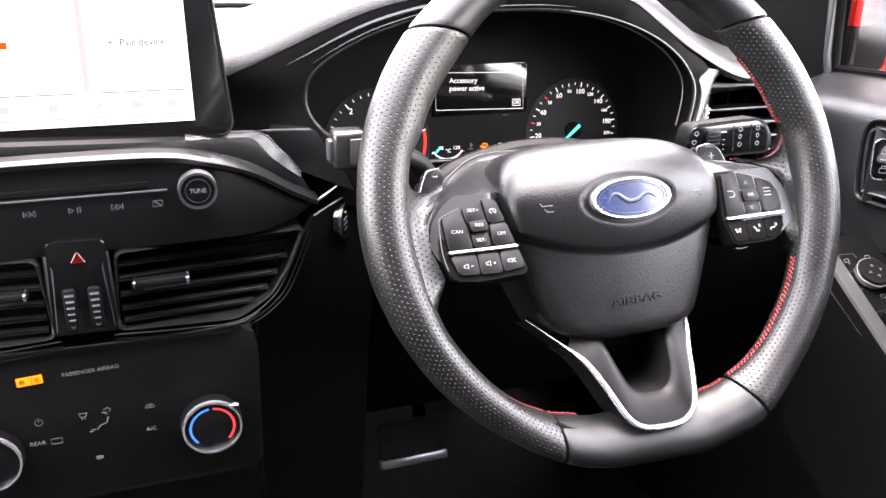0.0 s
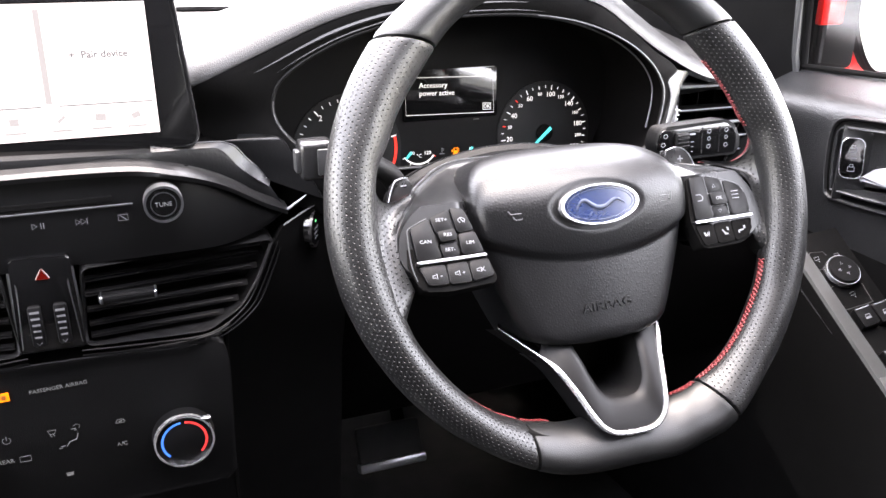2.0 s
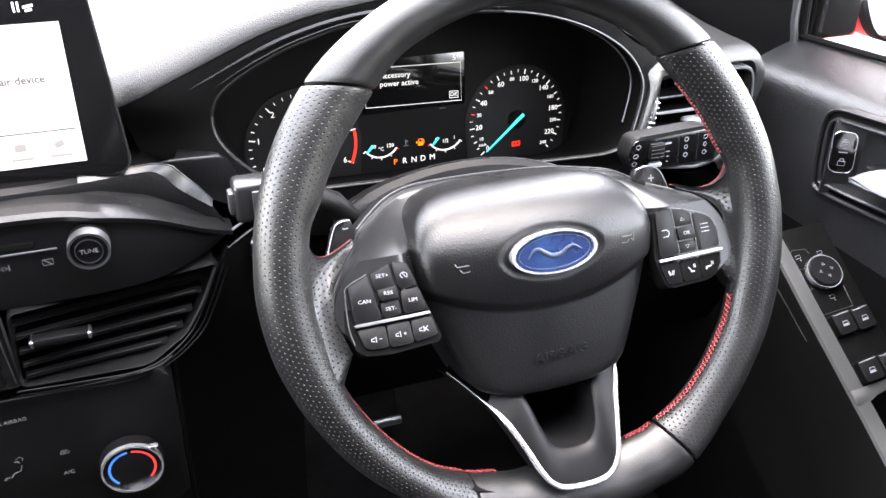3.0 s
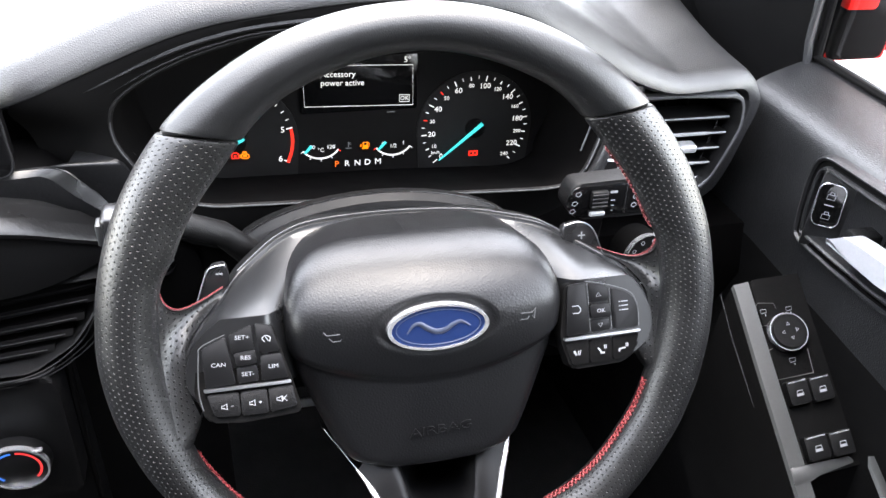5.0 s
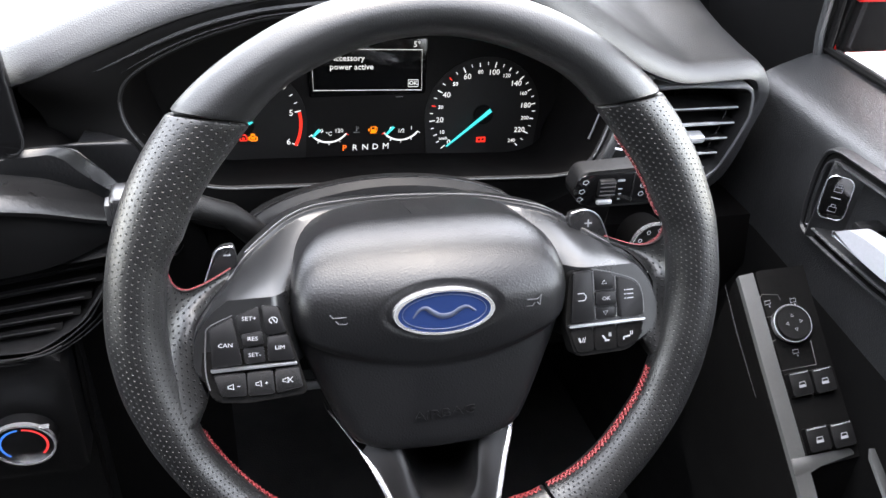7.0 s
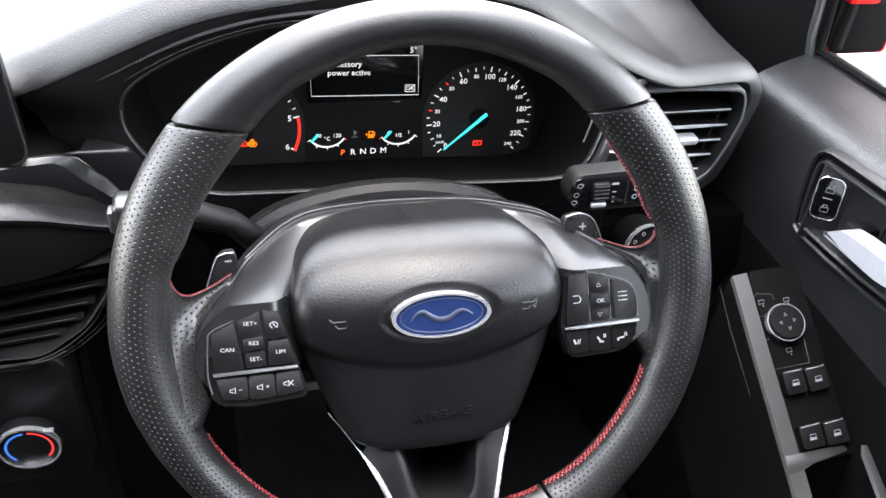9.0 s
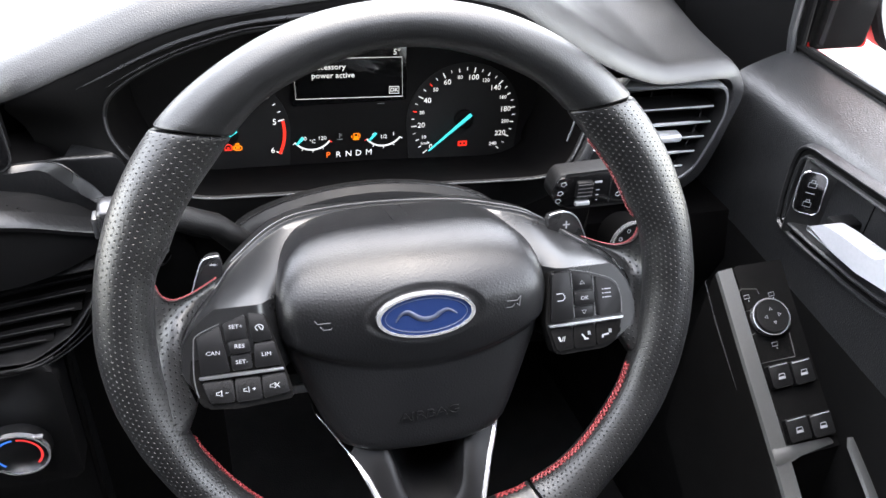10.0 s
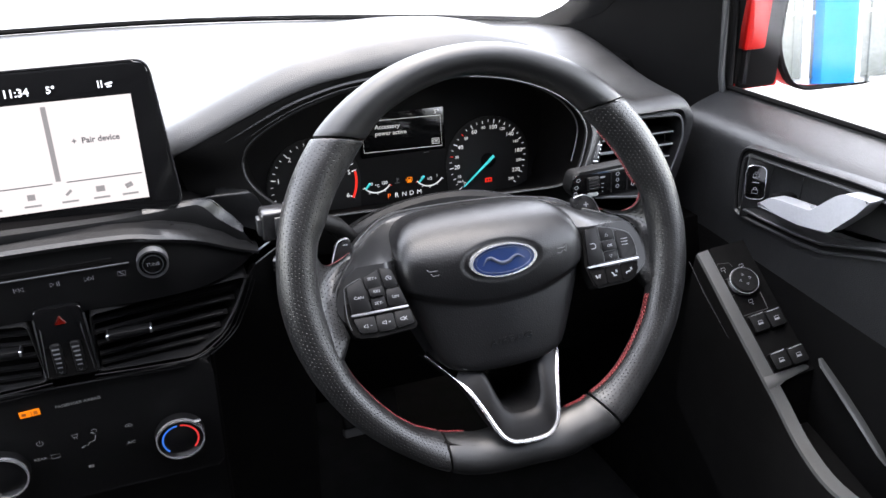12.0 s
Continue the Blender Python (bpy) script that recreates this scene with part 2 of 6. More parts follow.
def ring(r0, r1, z0, z1, n=48, a0=0, a1=360, c=(0, 0)):
    """A flat ring or arc with thickness."""
    full = abs(a1 - a0) >= 360
    A = [radians(a0 + (a1 - a0) * k / n) for k in range(n + (0 if full else 1))]
    rows = [[(c[0] + r * math.cos(a), c[1] + r * math.sin(a), z) for r, z in ((r0, z0), (r0, z1), (r1, z1), (r1, z0))] for a in A]
    if full:
        rows.append(rows[0])
    bm = loft(rows, closed=True, cap=not full)
    bmesh.ops.remove_doubles(bm, verts=bm.verts, dist=1e-7)
    return bm


def merge(*bms):
    out = bmesh.new()
    for b in bms:
        me = bpy.data.meshes.new("tmp")
        b.to_mesh(me)
        out.from_mesh(me)
        b.free()
        bpy.data.meshes.remove(me)
    return out


def letters(name, s, size, material, parent, x, y, z, turn=0, align="CENTER", shear=0.0, squash=1.0, bold=0.0, depth=0.0001):
    """Writing in the built-in font, lying in its parent's x-y plane."""
    cu = bpy.data.curves.new(name, "FONT")
    cu.body, cu.size, cu.align_x, cu.align_y, cu.shear, cu.offset = s, size, align, "CENTER", shear, bold
    cu.extrude, cu.resolution_u, cu.space_line = depth, 2, 0.9
    tmp = bpy.data.objects.new(name, cu)
    me = bpy.data.meshes.new_from_object(tmp)
    bpy.data.objects.remove(tmp)
    bpy.data.curves.remove(cu)
    me.materials.clear()
    me.materials.append(material)
    ob = new(name, me)
    ob.parent = parent
    ob.matrix_basis = pose(x, y, z, 0, 0, turn) @ Matrix.Diagonal((squash, 1, 1, 1))
    return ob


def bars(name, marks, z, material, parent, t=0.0002):
    """Small flat marks, each (x, y, width, height, turn), as one printed sign."""
    bm = bmesh.new()
    for x, y, w, h, a in marks:
        bmesh.ops.create_cube(bm, size=1, matrix=pose(x, y, z, 0, 0, a) @ Matrix.Diagonal((w, h, t, 1)))
    return part(name, bm, material, parent)


def lines(name, path, w, z, material, parent, closed=False):
    """A drawn line of width w through points (x, y)."""
    return part(name, tube([(p[0], p[1], z) for p in path], w / 2, 4, closed, 0.4, (0, 0, 1)), material, parent)


# ---- steering wheel ----
wheel = thing("steering_wheel", "black leather flat-bottomed steering wheel with red stitching", "steering wheel", pose(0, 0, 0.9, 68.5))
TABLE = [(-180, .1800, .1480), (-168, .1795, .1480), (-160, .1785, .1485), (-150, .1775, .1505), (-125, .1770, .1525), (-116, .1780, .1510), (-108, .1790, .1480),
         (-90, .1770, .1400), (-72, .1835, .1480), (-64, .1870, .1510), (-55, .1865, .1525), (-30, .1835, .1505), (-20, .1825, .1485), (-12, .1815, .1480),
         (0, .1805, .1480), (7, .1795, .1480), (13, .1795, .1480), (22, .1790, .1440), (40, .1785, .1430), (62, .1770, .1490), (90, .1765, .1510), (118, .1775, .1490), (140, .1795, .1430), (158, .1795, .1440), (167, .1795, .1480), (173, .1795, .1480), (180, .1800, .1480)]
RIM_X, RIM_N, RIM_B = -0.0035, -0.009, 0.0165


def rim_at(deg):
    d = (deg + 180) % 360 - 180
    for (a, o0, i0), (b, o1, i1) in zip(TABLE, TABLE[1:]):
        if a <= d <= b:
            t = (d - a) / (b - a)
            t = t * t * (3 - 2 * t)
            return o0 + (o1 - o0) * t, i0 + (i1 - i0) * t
    return TABLE[-1][1:]


def rim_point(deg, phi, shrink=1.0):
    o, i = rim_at(deg)
    c, a = (o + i) / 2, (o - i) / 2
    th = radians(deg)
    # the wide parts by the spokes thin out towards the inside
    thin = 1.0 if math.cos(phi) > 0 else 1 - 0.35 * min(1, max(0, (a - .0152) / .006)) * (-math.cos(phi))
    r = c + a * math.cos(phi) * shrink
    # the flat bottom leans its face up
    w = min(1, max(0, (42 - abs((deg % 360) - 272)) / 18))
    w *= w * (3 - 2 * w)
    return Vector((RIM_X + r * math.cos(th), r * math.sin(th), RIM_N + .003 * w + RIM_B * thin * math.sin(phi + .45 * w) * shrink))


def rim_segment(a0, a1, s0=0.0, s1=0.0, sides=28):
    """A length of the rim between two seams, each slanting by so many degrees from its outer to its inner edge."""
    bm = bmesh.new()
    layer = bm.loops.layers.uv.new("run")
    n = max(12, int(abs(a1 - a0) / 1.5))
    ends = [(a0, .88)] + [(a0 + math.copysign(.25, a1 - a0), .98), (a0 + math.copysign(.8, a1 - a0), 1.0)]
    ends += [(a0 + (a1 - a0) * k / n, 1.0) for k in range(1, n)]
    ends += [(a1 - math.copysign(.8, a1 - a0), 1.0), (a1 - math.copysign(.25, a1 - a0), .98), (a1, .88)]
    V = []
    for d, s in ends:
        t = (d - a0) / (a1 - a0)
        V.append([bm.verts.new(rim_point(d + (s0 * max(0, 1 - t * 6) + s1 * max(0, 1 - (1 - t) * 6)) * math.cos(2 * math.pi * k / sides), 2 * math.pi * k / sides, s)) for k in range(sides)])
    for r in range(len(V) - 1):
        for k in range(sides):
            j = (k + 1) % sides
            f = bm.faces.new((V[r][k], V[r][j], V[r + 1][j], V[r + 1][k]))
            for lp, (rr, kk) in zip(f.loops, ((r, k), (r, k + 1), (r + 1, k + 1), (r + 1, k))):
                lp[layer].uv = (radians(ends[rr][0] + 400) * 0.165, (kk + sides) / sides * 0.1035 + 0.05)
    bm.faces.new(V[0])
    bm.faces.new(V[-1][::-1])
    return bm


part("rim_top", rim_segment(45.5, 135.1, -4, 4), LEATHER, wheel, "smooth black leather upper rim")
part("rim_grip", rim_segment(45.1, -60.9, -4, .7), PERF, wheel, "perforated black leather grip")
part("rim_grip", rim_segment(135.5, 246.1, 4, 1.8), PERF, wheel, "perforated black leather grip")
part("rim_bottom", rim_segment(246.5, 298.7, 1.8, .7), LEATHER, wheel, "smooth black leather flat lower rim")
part("rim_core", tube([rim_point(d, 0, 0) for d in range(0, 360, 4)], 0.0118, 8, True), MATT, wheel)


def stitches(a0, a1, phi=math.pi * 0.93):
    """Crossed red threads along the inner edge of the rim."""
    step = 1.15
    n = int(abs(a1 - a0) / step)
    out = []
    for k in range(n):
        d0 = a0 + (a1 - a0) * k / n
        d1 = a0 + (a1 - a0) * (k + 1) / n
        for s in (1, -1):
            p, q = rim_point(d0, phi - .17 * s, 1.02), rim_point(d1, phi + .17 * s, 1.02)
            out.append(tube([p, p.lerp(q, .5) * 1 + (p - Vector((0, 0, p.z))) * -0.004, q], [.0005, .0009, .0005], 5))
    return merge(*out)


part("stitching", stitches(40, 17, math.pi * 1.08), THREAD, wheel, "red cross stitching")
part("stitching", stitches(-22, -61, math.pi * .99), THREAD, wheel, "red cross stitching")
part("stitching", stitches(206, 243, math.pi * 1.115), THREAD, wheel, "red cross stitching")


def wing(rim_line, seam, above, below):
    """Perforated leather that flares from the rim into a spoke, rolled over at the edges of both openings."""
    lift = lambda pts: [Vector(p) for p in pts]
    sheet = patch(lift(rim_line), lift(seam), lift(above), lift(below), 24, 36)
    rows = []
    for i, line in enumerate(sheet):
        a = (i / 24) ** 2 * (3 - 2 * i / 24)
        run = [0.0]
        for p, q in zip(line, line[1:]):
            run.append(run[-1] + math.hypot(q.x - p.x, q.y - p.y))
        base = [sheet[0][j].z * (1 - a) + sheet[-1][j].z * a for j in range(len(line))]
        row = []
        for p, d, n in zip(line, run, base):
            e, g = max(0.0, 1 - d / .012), max(0.0, 1 - (run[-1] - d) / .010)
            n += (line[0].z - base[0]) * (1 - math.sqrt(1 - min(1, e) ** 2)) + (line[-1].z - base[-1]) * (1 - math.sqrt(1 - min(1, g) ** 2))
            row.append(Vector((p.x, p.y, n)))
        rows.append([row[0] + Vector((0, -.001, -.006))] + row + [row[-1] + Vector((0, 0, -.012))])
    bm = loft(rows)
    layer = bm.loops.layers.uv.new("run")
    for f in bm.faces:
        for lp in f.loops:
            lp[layer].uv = (lp.vert.co.y + .5, lp.vert.co.x + .5)
    w_ = part("spoke_wing", bm, PERF, wheel, "perforated leather running into the spoke", angle=70)
    line = even([r[0] + Vector((0, 0, .0012)) for r in rows[7:]], 20)
    th = []
    for a, b in zip(line, line[1:]):
        for s in (1, -1):
            th.append(tube([a + Vector((0, 0, .0012 * s)), (a + b) / 2 + Vector((0, .0004, 0)), b - Vector((0, 0, .0012 * s))], .00042, 5))
    part("stitching", merge(*th), THREAD, w_, "red cross stitching")


wing([(-.1567, .0527, .0066), (-.1645, .020, .0066), (-.1645, -.020, .0066), (-.151, -.0719, .0066)],
     [(-.1172, .0218, -.0385), (-.1180, .0180, -.0370), (-.1225, .0145, -.0300), (-.1287, .0098, -.0218), (-.1365, .0004, -.0150), (-.1390, -.0070, -.0118), (-.1386, -.0238, -.0060), (-.1352, -.0360, -.0035), (-.1335, -.0402, -.0040)],
     [(-.1567, .0527, .0066), (-.1525, .0425, -.0060), (-.1494, .0310, -.0110), (-.1472, .0222, -.0150), (-.1412, .0168, -.0205), (-.1310, .0172, -.0290), (-.1172, .0218, -.0385)],
     [(-.151, -.0719, .0066), (-.1480, -.0690, -.0040), (-.1430, -.0630, -.0080), (-.1385, -.0535, -.0080), (-.1350, -.0450, -.0055), (-.1335, -.0402, -.0040)])
wing([(.1477, .058, .0066), (.1585, .020, .0066), (.1585, -.020, .0066), (.1467, -.0607, .0066)],
     [(.1180, .0226, -.0410), (.1195, .0190, -.0395), (.1255, .0163, -.0305), (.1310, .0105, -.0205), (.1363, .0020, -.0160), (.1378, -.0060, -.0145), (.1375, -.0193, -.0118), (.1323, -.0306, -.0095), (.1295, -.0350, -.0095)],
     [(.1477, .058, .0066), (.1455, .0500, -.0060), (.1440, .0400, -.0110), (.1432, .0300, -.0150), (.1406, .0234, -.0195), (.1350, .0192, -.0275), (.1270, .0197, -.0350), (.1180, .0226, -.0410)],
     [(.1467, -.0607, .0066), (.1440, -.0580, -.0040), (.1395, -.0520, -.0100), (.1340, -.0430, -.0110), (.1295, -.0350, -.0095)])
part("stitching", stitches(244, 252, math.pi * 1.09), THREAD, wheel)
part("stitching", stitches(289, 297, math.pi * 1.0), THREAD, wheel)

# airbag cover: a domed upper field that overhangs a lower one
HALF = [(.0443, .006), (.0440, .022), (.0432, .038), (.0416, .051), (.0389, .0612), (.0348, .0690), (.0276, .0762), (.0165, .0810), (.004, .0828), (-.010, .0820), (-.024, .0793), (-.0345, .0755), (-.0573, .0665), (-.0715, .0605), (-.0833, .0545), (-.0885, .0465), (-.0920, .034), (-.0940, .014)]
FINE = [(p.x, p.y) for p in curve([Vector(p) for p in HALF], 4, False)]


def half_at(v):
    if v >= FINE[0][0]:
        return FINE[0][1]
    for (a, x0), (b, x1) in zip(FINE, FINE[1:]):
        if b <= v <= a:
            return x0 + (x1 - x0) * (a - v) / (a - b)
    return HALF[-1][1]


def top_at(u):
    """The cover's upper edge over a point u from its middle."""
    if u <= HALF[0][1]:
        return HALF[0][0]
    for (a, x0), (b, x1) in zip(HALF[:9], HALF[1:9]):
        if x0 <= u <= x1:
            return a + (b - a) * (u - x0) / (x1 - x0)
    return -1.0 if u > .0828 else HALF[8][0]


def hub_n(u, v):
    """Height of the airbag cover over its plane."""
    crease = -.0352 + 3.0 * (u + .002) ** 2
    roll = min(0, max(v, crease))
    n = .001 - (19 * v * v if v > 0 else 5 * roll * roll)
    d = crease - v
    t = min(1, max(0, (d + .0035) / .0055))
    n -= (.0075 - 5 * min(0, crease) ** 2) * t * t * (.35 + .65 * t) + .015 * max(0, d - .004)
    n -= 1.6 * u * u
    seat = math.hypot(u / .0322, (v + .001) / .0152)
    t = min(1, max(0, (1.18 - seat) / .20))
    return n - .0016 * t * t * (3 - 2 * t)


rows = []
VS = [.0443, .0440, .0432, .0424, .0416, .0403, .0389, .037, .0345, .0315, .0285, .0255, .023, .021] + [.0198 - .0012 * k for k in range(33)] + [-.0210, -.023, -.0245, -.026, -.0275, -.029, -.0305, -.032, -.0335, -.035, -.0365, -.038, -.0395, -.041, -.043, -.046,
      -.049, -.054, -.060, -.066, -.072, -.078, -.083, -.087, -.090, -.092, -.0935]
SS = [.985, .955, .91, .85, .78, .7, .62, .55]
SS = [-1] + [-q for q in SS] + [-.48 + .02 * k for k in range(49)] + SS[::-1] + [1]
for row_v in VS:
    r = []
    # the rows near the crease bend along with it
    bend = max(0.0, min(1.0, (.020 - row_v) / .030, (row_v + .088) / .036))
    for s in SS:
        v = row_v
        for _ in range(8):
            v = row_v + 3.0 * (s * half_at(v)) ** 2 * bend
        h = half_at(v)
        g = max(0, (-.084 - v) / .0095)
        u = s * h - .002
        d = min((1 - abs(s)) * h, (top_at(abs(s * h)) - v) * .9)
        e = min(1, max(0, 1 - d / .0125))
        r.append((u, v, hub_n(u, v) - .010 * (1 - math.sqrt(max(0, 1 - e * e))) - .004 * (1 - math.sqrt(max(0, 1 - min(1, g) ** 2)))))
    rows.append(r)
first = [(p[0], p[1] - .0005, p[2] - .045) for p in rows[0]]
next_row = [(p[0], p[1] + .0006, p[2] - .004) for p in rows[0]]
third_row = [(p[0], p[1] + .0004, p[2] - .014) for p in rows[0]]
last = [(p[0], p[1] + .001, p[2] - .045) for p in rows[-1]]
rows = [[(r[0][0], r[0][1], r[0][2] - .045)] + r + [(r[-1][0], r[-1][1], r[-1][2] - .045)] for r in rows]
first = [first[0]] + first + [first[-1]]
next_row = [first[0]] + next_row + [first[-1]]
third_row = [first[0]] + third_row + [first[-1]]
last = [last[0]] + last + [last[-1]]
cover = part("airbag_cover", loft([first, third_row, next_row] + rows + [last]), AIRBAG, wheel, "grained black airbag cover with a creased lower field", angle=75)
part("emblem_rim", ring(.0272, .0296, -.002, .0040, 56), CHROME, cover, "chrome oval ring", Matrix.Translation((0, -.001, -.0012)) @ Matrix.Diagonal((1, .455, 1, 1)))
part("emblem", disc(.0275, -.001, .0030, 56, .0006), BLUE, cover, "blue enamel oval badge", Matrix.Translation((0, -.001, -.0012)) @ Matrix.Diagonal((1, .44, 1, 1)))
part("emblem_line", tube([(.0246 * math.cos(a), .0103 * math.sin(a), .0031) for a in [2 * math.pi * k / 72 for k in range(72)]], .00028, 6, True), BADGE, cover, "", Matrix.Translation((0, -.001, -.0012)))
# the badge's script, as a plain silver ribbon
part("emblem_mark", tube(curve([(-.0185, -.0022, .0034), (-.0150, .0022, .0034), (-.0110, .0032, .0034), (-.0070, .0004, .0034), (-.0020, -.0022, .0034), (.0040, -.0018, .0034), (.0085, .0010, .0034), (.0130, .0022, .0034), (.0185, -.0010, .0034)], 6, False), [.0004 + .0012 * math.sin(math.pi * k / 48) for k in range(49)], 6, False, .4), BADGE, cover, "plain wavy silver ribbon", Matrix.Translation((0, -.001, -.0012)))
letters("embossed_word", "AIRBAG", .0082, AIRBAG, cover, .0015, -.0695, hub_n(.0, -.0695) + .0003, 2, squash=1.35, depth=.0005)
for side in (-1, 1):
    cx, cy = (-.057, -.0015) if side < 0 else (.053, -.0010)
    hz = hub_n(cx, cy) + .0002
    lines("horn_sign", [(cx - .0075, cy + .0025), (cx - .0058, cy + .0004), (cx + .0045, cy + .0004), (cx + .0068, cy + .0030), (cx + .0060, cy - .0034), (cx + .0045, cy - .0016)], .0008, hz, GREY, cover)
    lines("horn_sign", [(cx - .0046, cy - .0014), (cx - .0026, cy - .0036), (cx + .0016, cy - .0036), (cx + .0030, cy - .0016)], .0007, hz, GREY, cover)

# spoke trim: an arch behind the cover that runs out to both switch pads
SPOKE = [(-.1400, -.012, -.024, -.0105), (-.1388, -.0060, -.028, -.0128), (-.1362, .0004, -.032, -.0160), (-.1287, .0094, -.0370, -.0228), (-.1225, .0138, -.0385, -.0312), (-.1168, .0178, -.038, -.0405), (-.1085, .0235, -.036, -.058), (-.0957, .0312, -.034, -.070), (-.083, .0382, -.034, -.078), (-.068, .0432, -.034, -.083),
         (-.050, .0448, -.042, -.087), (-.025, .0450, -.042, -.092), (0, .0445, -.042, -.094), (.025, .0438, -.042, -.092), (.048, .0424, -.042, -.088), (.0675, .0395, -.034, -.0815), (.088, .0352, -.036, -.0725),
         (.1065, .0252, -.040, -.0640), (.1184, .0190, -.041, -.0425), (.1255, .0157, -.0400, -.0318), (.1310, .0098, -.037, -.0218), (.1361, .0014, -.032, -.0170), (.1385, -.006, -.028, -.0152), (.1395, -.012, -.024, -.0145)]


def pad_level(u, v):
    """Height of the spoke's face round the switch pads, which lean forward at their foot."""
    return -.0078 + (.28 * (-.013 - v) if u < 0 else .2 * (-.036 - v))


rows = []
for u, vt, vb, n in curve(SPOKE, 4, False):
    # a narrow bevel, then a face that swings forward to the level of the switch pads, or sinks behind the cover
    k = min(1, max(0, (abs(u + .002) - .062) / .030))
    sunk = max(n, -.060 + 1.5 * u * u)
    v0, v1 = vt - .0030, min(vt - .0045, .0115)
    level = lambda v: sunk * (1 - k) + max(n + .0008, pad_level(u, v)) * k
    r = [(u, vt - .004, n - .030), (u, vt, n - .022), (u, vt + .0004, n - .006), (u, vt, n - .0012), (u, vt - .0007, n), (u, v0 + .0004, n + .0006)]
    for f in (0, .08, .2, .35, .5, .65, .82, 1):
        r.append((u, v0 + (v1 - v0) * f, n + .0008 + (level(v1) - n - .0008) * (.45 * math.sin(f * math.pi / 2) + .55 * f)))
    v2 = min(v1 - .002, vb + .004)
    r += [(u, v1 + (v2 - v1) * f, level(v1 + (v2 - v1) * f)) for f in (.33, .67, 1)]
    rows.append(r + [(u, v2 - .003, level(v2) - .0025), (u, v2 - .004, level(v2) - .02)])
spoke = part("spoke_trim", loft(rows), SPOKE_SKIN, wheel, "satin black spoke surround")
part("edge_line", tube(curve([(u, vt + .0006, n - .0052) for u, vt, vb, n in SPOKE[6:-6]], 4, False), .0004, 6), GREY, spoke, "thin bright edge")


def key(name, pts, n0, n1, parent, r=.0018, material=None, label=""):
    return part(name, plate(rounded(pts, r), n0, n1, .0006), material or BUTTON, parent, label)


def pad(side):
    p = part("switch_pad", plate(rounded([(-.1335, -.004), (-.1312, .0025), (-.1175, .0084), (-.102, .0142), (-.0917, .0122), (-.0840, -.0200), (-.0795, -.0395), (-.0805, -.0435), (-.112, -.0455), (-.1305, -.043), (-.1365, -.025)]
                                          if side < 0 else
                                          [(.0832, .0160), (.0975, .0172), (.1120, .0130), (.1264, .0062), (.1306, -.004), (.1310, -.019), (.128, -.034), (.118, -.040), (.084, -.041), (.0785, -.0195)], .004), -.020, -.0075, .0012),
             MATT, wheel, "satin black switch pad with grey keys",
             Matrix.LocRotScale((0, -.013, 0), Euler((radians(-17.8), 0, 0)), (1, .918, 1)) @ Matrix.Translation((0, .013, 0)) if side < 0 else
             Matrix.LocRotScale((0, -.036, 0), Euler((radians(-12.4), 0, 0)), (1, .932, 1)) @ Matrix.Translation((0, .036, 0)))
    return p


lp = pad(-1)
key("button", [(-.1305, .0015), (-.1175, .0070), (-.1138, -.0218), (-.1300, -.0226)], -.010, -.0048, lp)
key("rocker", [(-.1158, .0076), (-.1030, .0125), (-.1022, -.0032), (-.1142, -.0046)], -.010, -.0056, lp)
key("rocker", [(-.1130, -.0118), (-.1018, -.0112), (-.1012, -.0214), (-.1126, -.0218)], -.010, -.0056, lp)
key("button", [(-.1138, -.0038), (-.1022, -.0026), (-.1014, -.0106), (-.1128, -.0112)], -.010, -.0030, lp, .0012)
key("button", [(-.1016, .0130), (-.0925, .0112), (-.0885, -.0048), (-.0998, -.0056)], -.010, -.0048, lp)
key("button", [(-.0997, -.0066), (-.0882, -.0060), (-.0852, -.0214), (-.1000, -.0216)], -.010, -.0048, lp)
key("strip", [(-.1312, -.0230), (-.0845, -.0230), (-.0838, -.0248), (-.1306, -.0250)], -.010, -.0038, lp, .0006, STEEL, "satin chrome strip")
# lower keys take a blacker plastic to paint in the shade on them
key("button", [(-.1300, -.0265), (-.1128, -.0268), (-.1128, -.0408), (-.1262, -.0398)], -.012, -.0052, lp, .0018, HARD)
key("button", [(-.1120, -.0268), (-.0978, -.0268), (-.0975, -.0412), (-.1120, -.0410)], -.012, -.0052, lp, .0018, HARD)
key("button", [(-.0970, -.0268), (-.0836, -.0264), (-.0818, -.0388), (-.0967, -.0410)], -.012, -.0052, lp, .0018, HARD)
part("edge_line", tube(curve([(-.1322, -.0355, -.0070), (-.1338, -.0240, -.0070), (-.1325, -.0040, -.0070), (-.1305, .0022, -.0070), (-.1175, .0080, -.0070)], 5, False), .0004, 6), GREY, lp)
for s, x, y in (("CAN", -.1222, -.0095), ("SET+", -.1085, .0052), ("RES", -.1074, -.0068), ("SET-", -.1070, -.0168), ("LIM", -.0930, -.0138)):
    letters("lettering", s, .0034, PRINT, lp, x, y, -.0047 if s in ("CAN", "LIM") else -.0028 if s == "RES" else -.0054, -3, squash=1.1)
lines("gauge_sign", curve([(-.0965, .0012), (-.0978, .0035), (-.0955, .0050), (-.0933, .0035), (-.0940, .0012)], 3, False), .0005, -.0047, PRINT, lp)
bars("gauge_sign", [(-.0952, .0030, .0005, .0030, 30)], -.0047, PRINT, lp)


def speaker_sign(x, y, extra):
    lines("speaker_sign", [(x - .0030, y - .0008), (x - .0018, y - .0008), (x - .0002, y - .0018), (x - .0002, y + .0018), (x - .0018, y + .0008), (x - .0030, y + .0008)], .0005, -.0050, PRINT, lp, True)
    bars("speaker_sign", extra, -.0051, PRINT, lp)


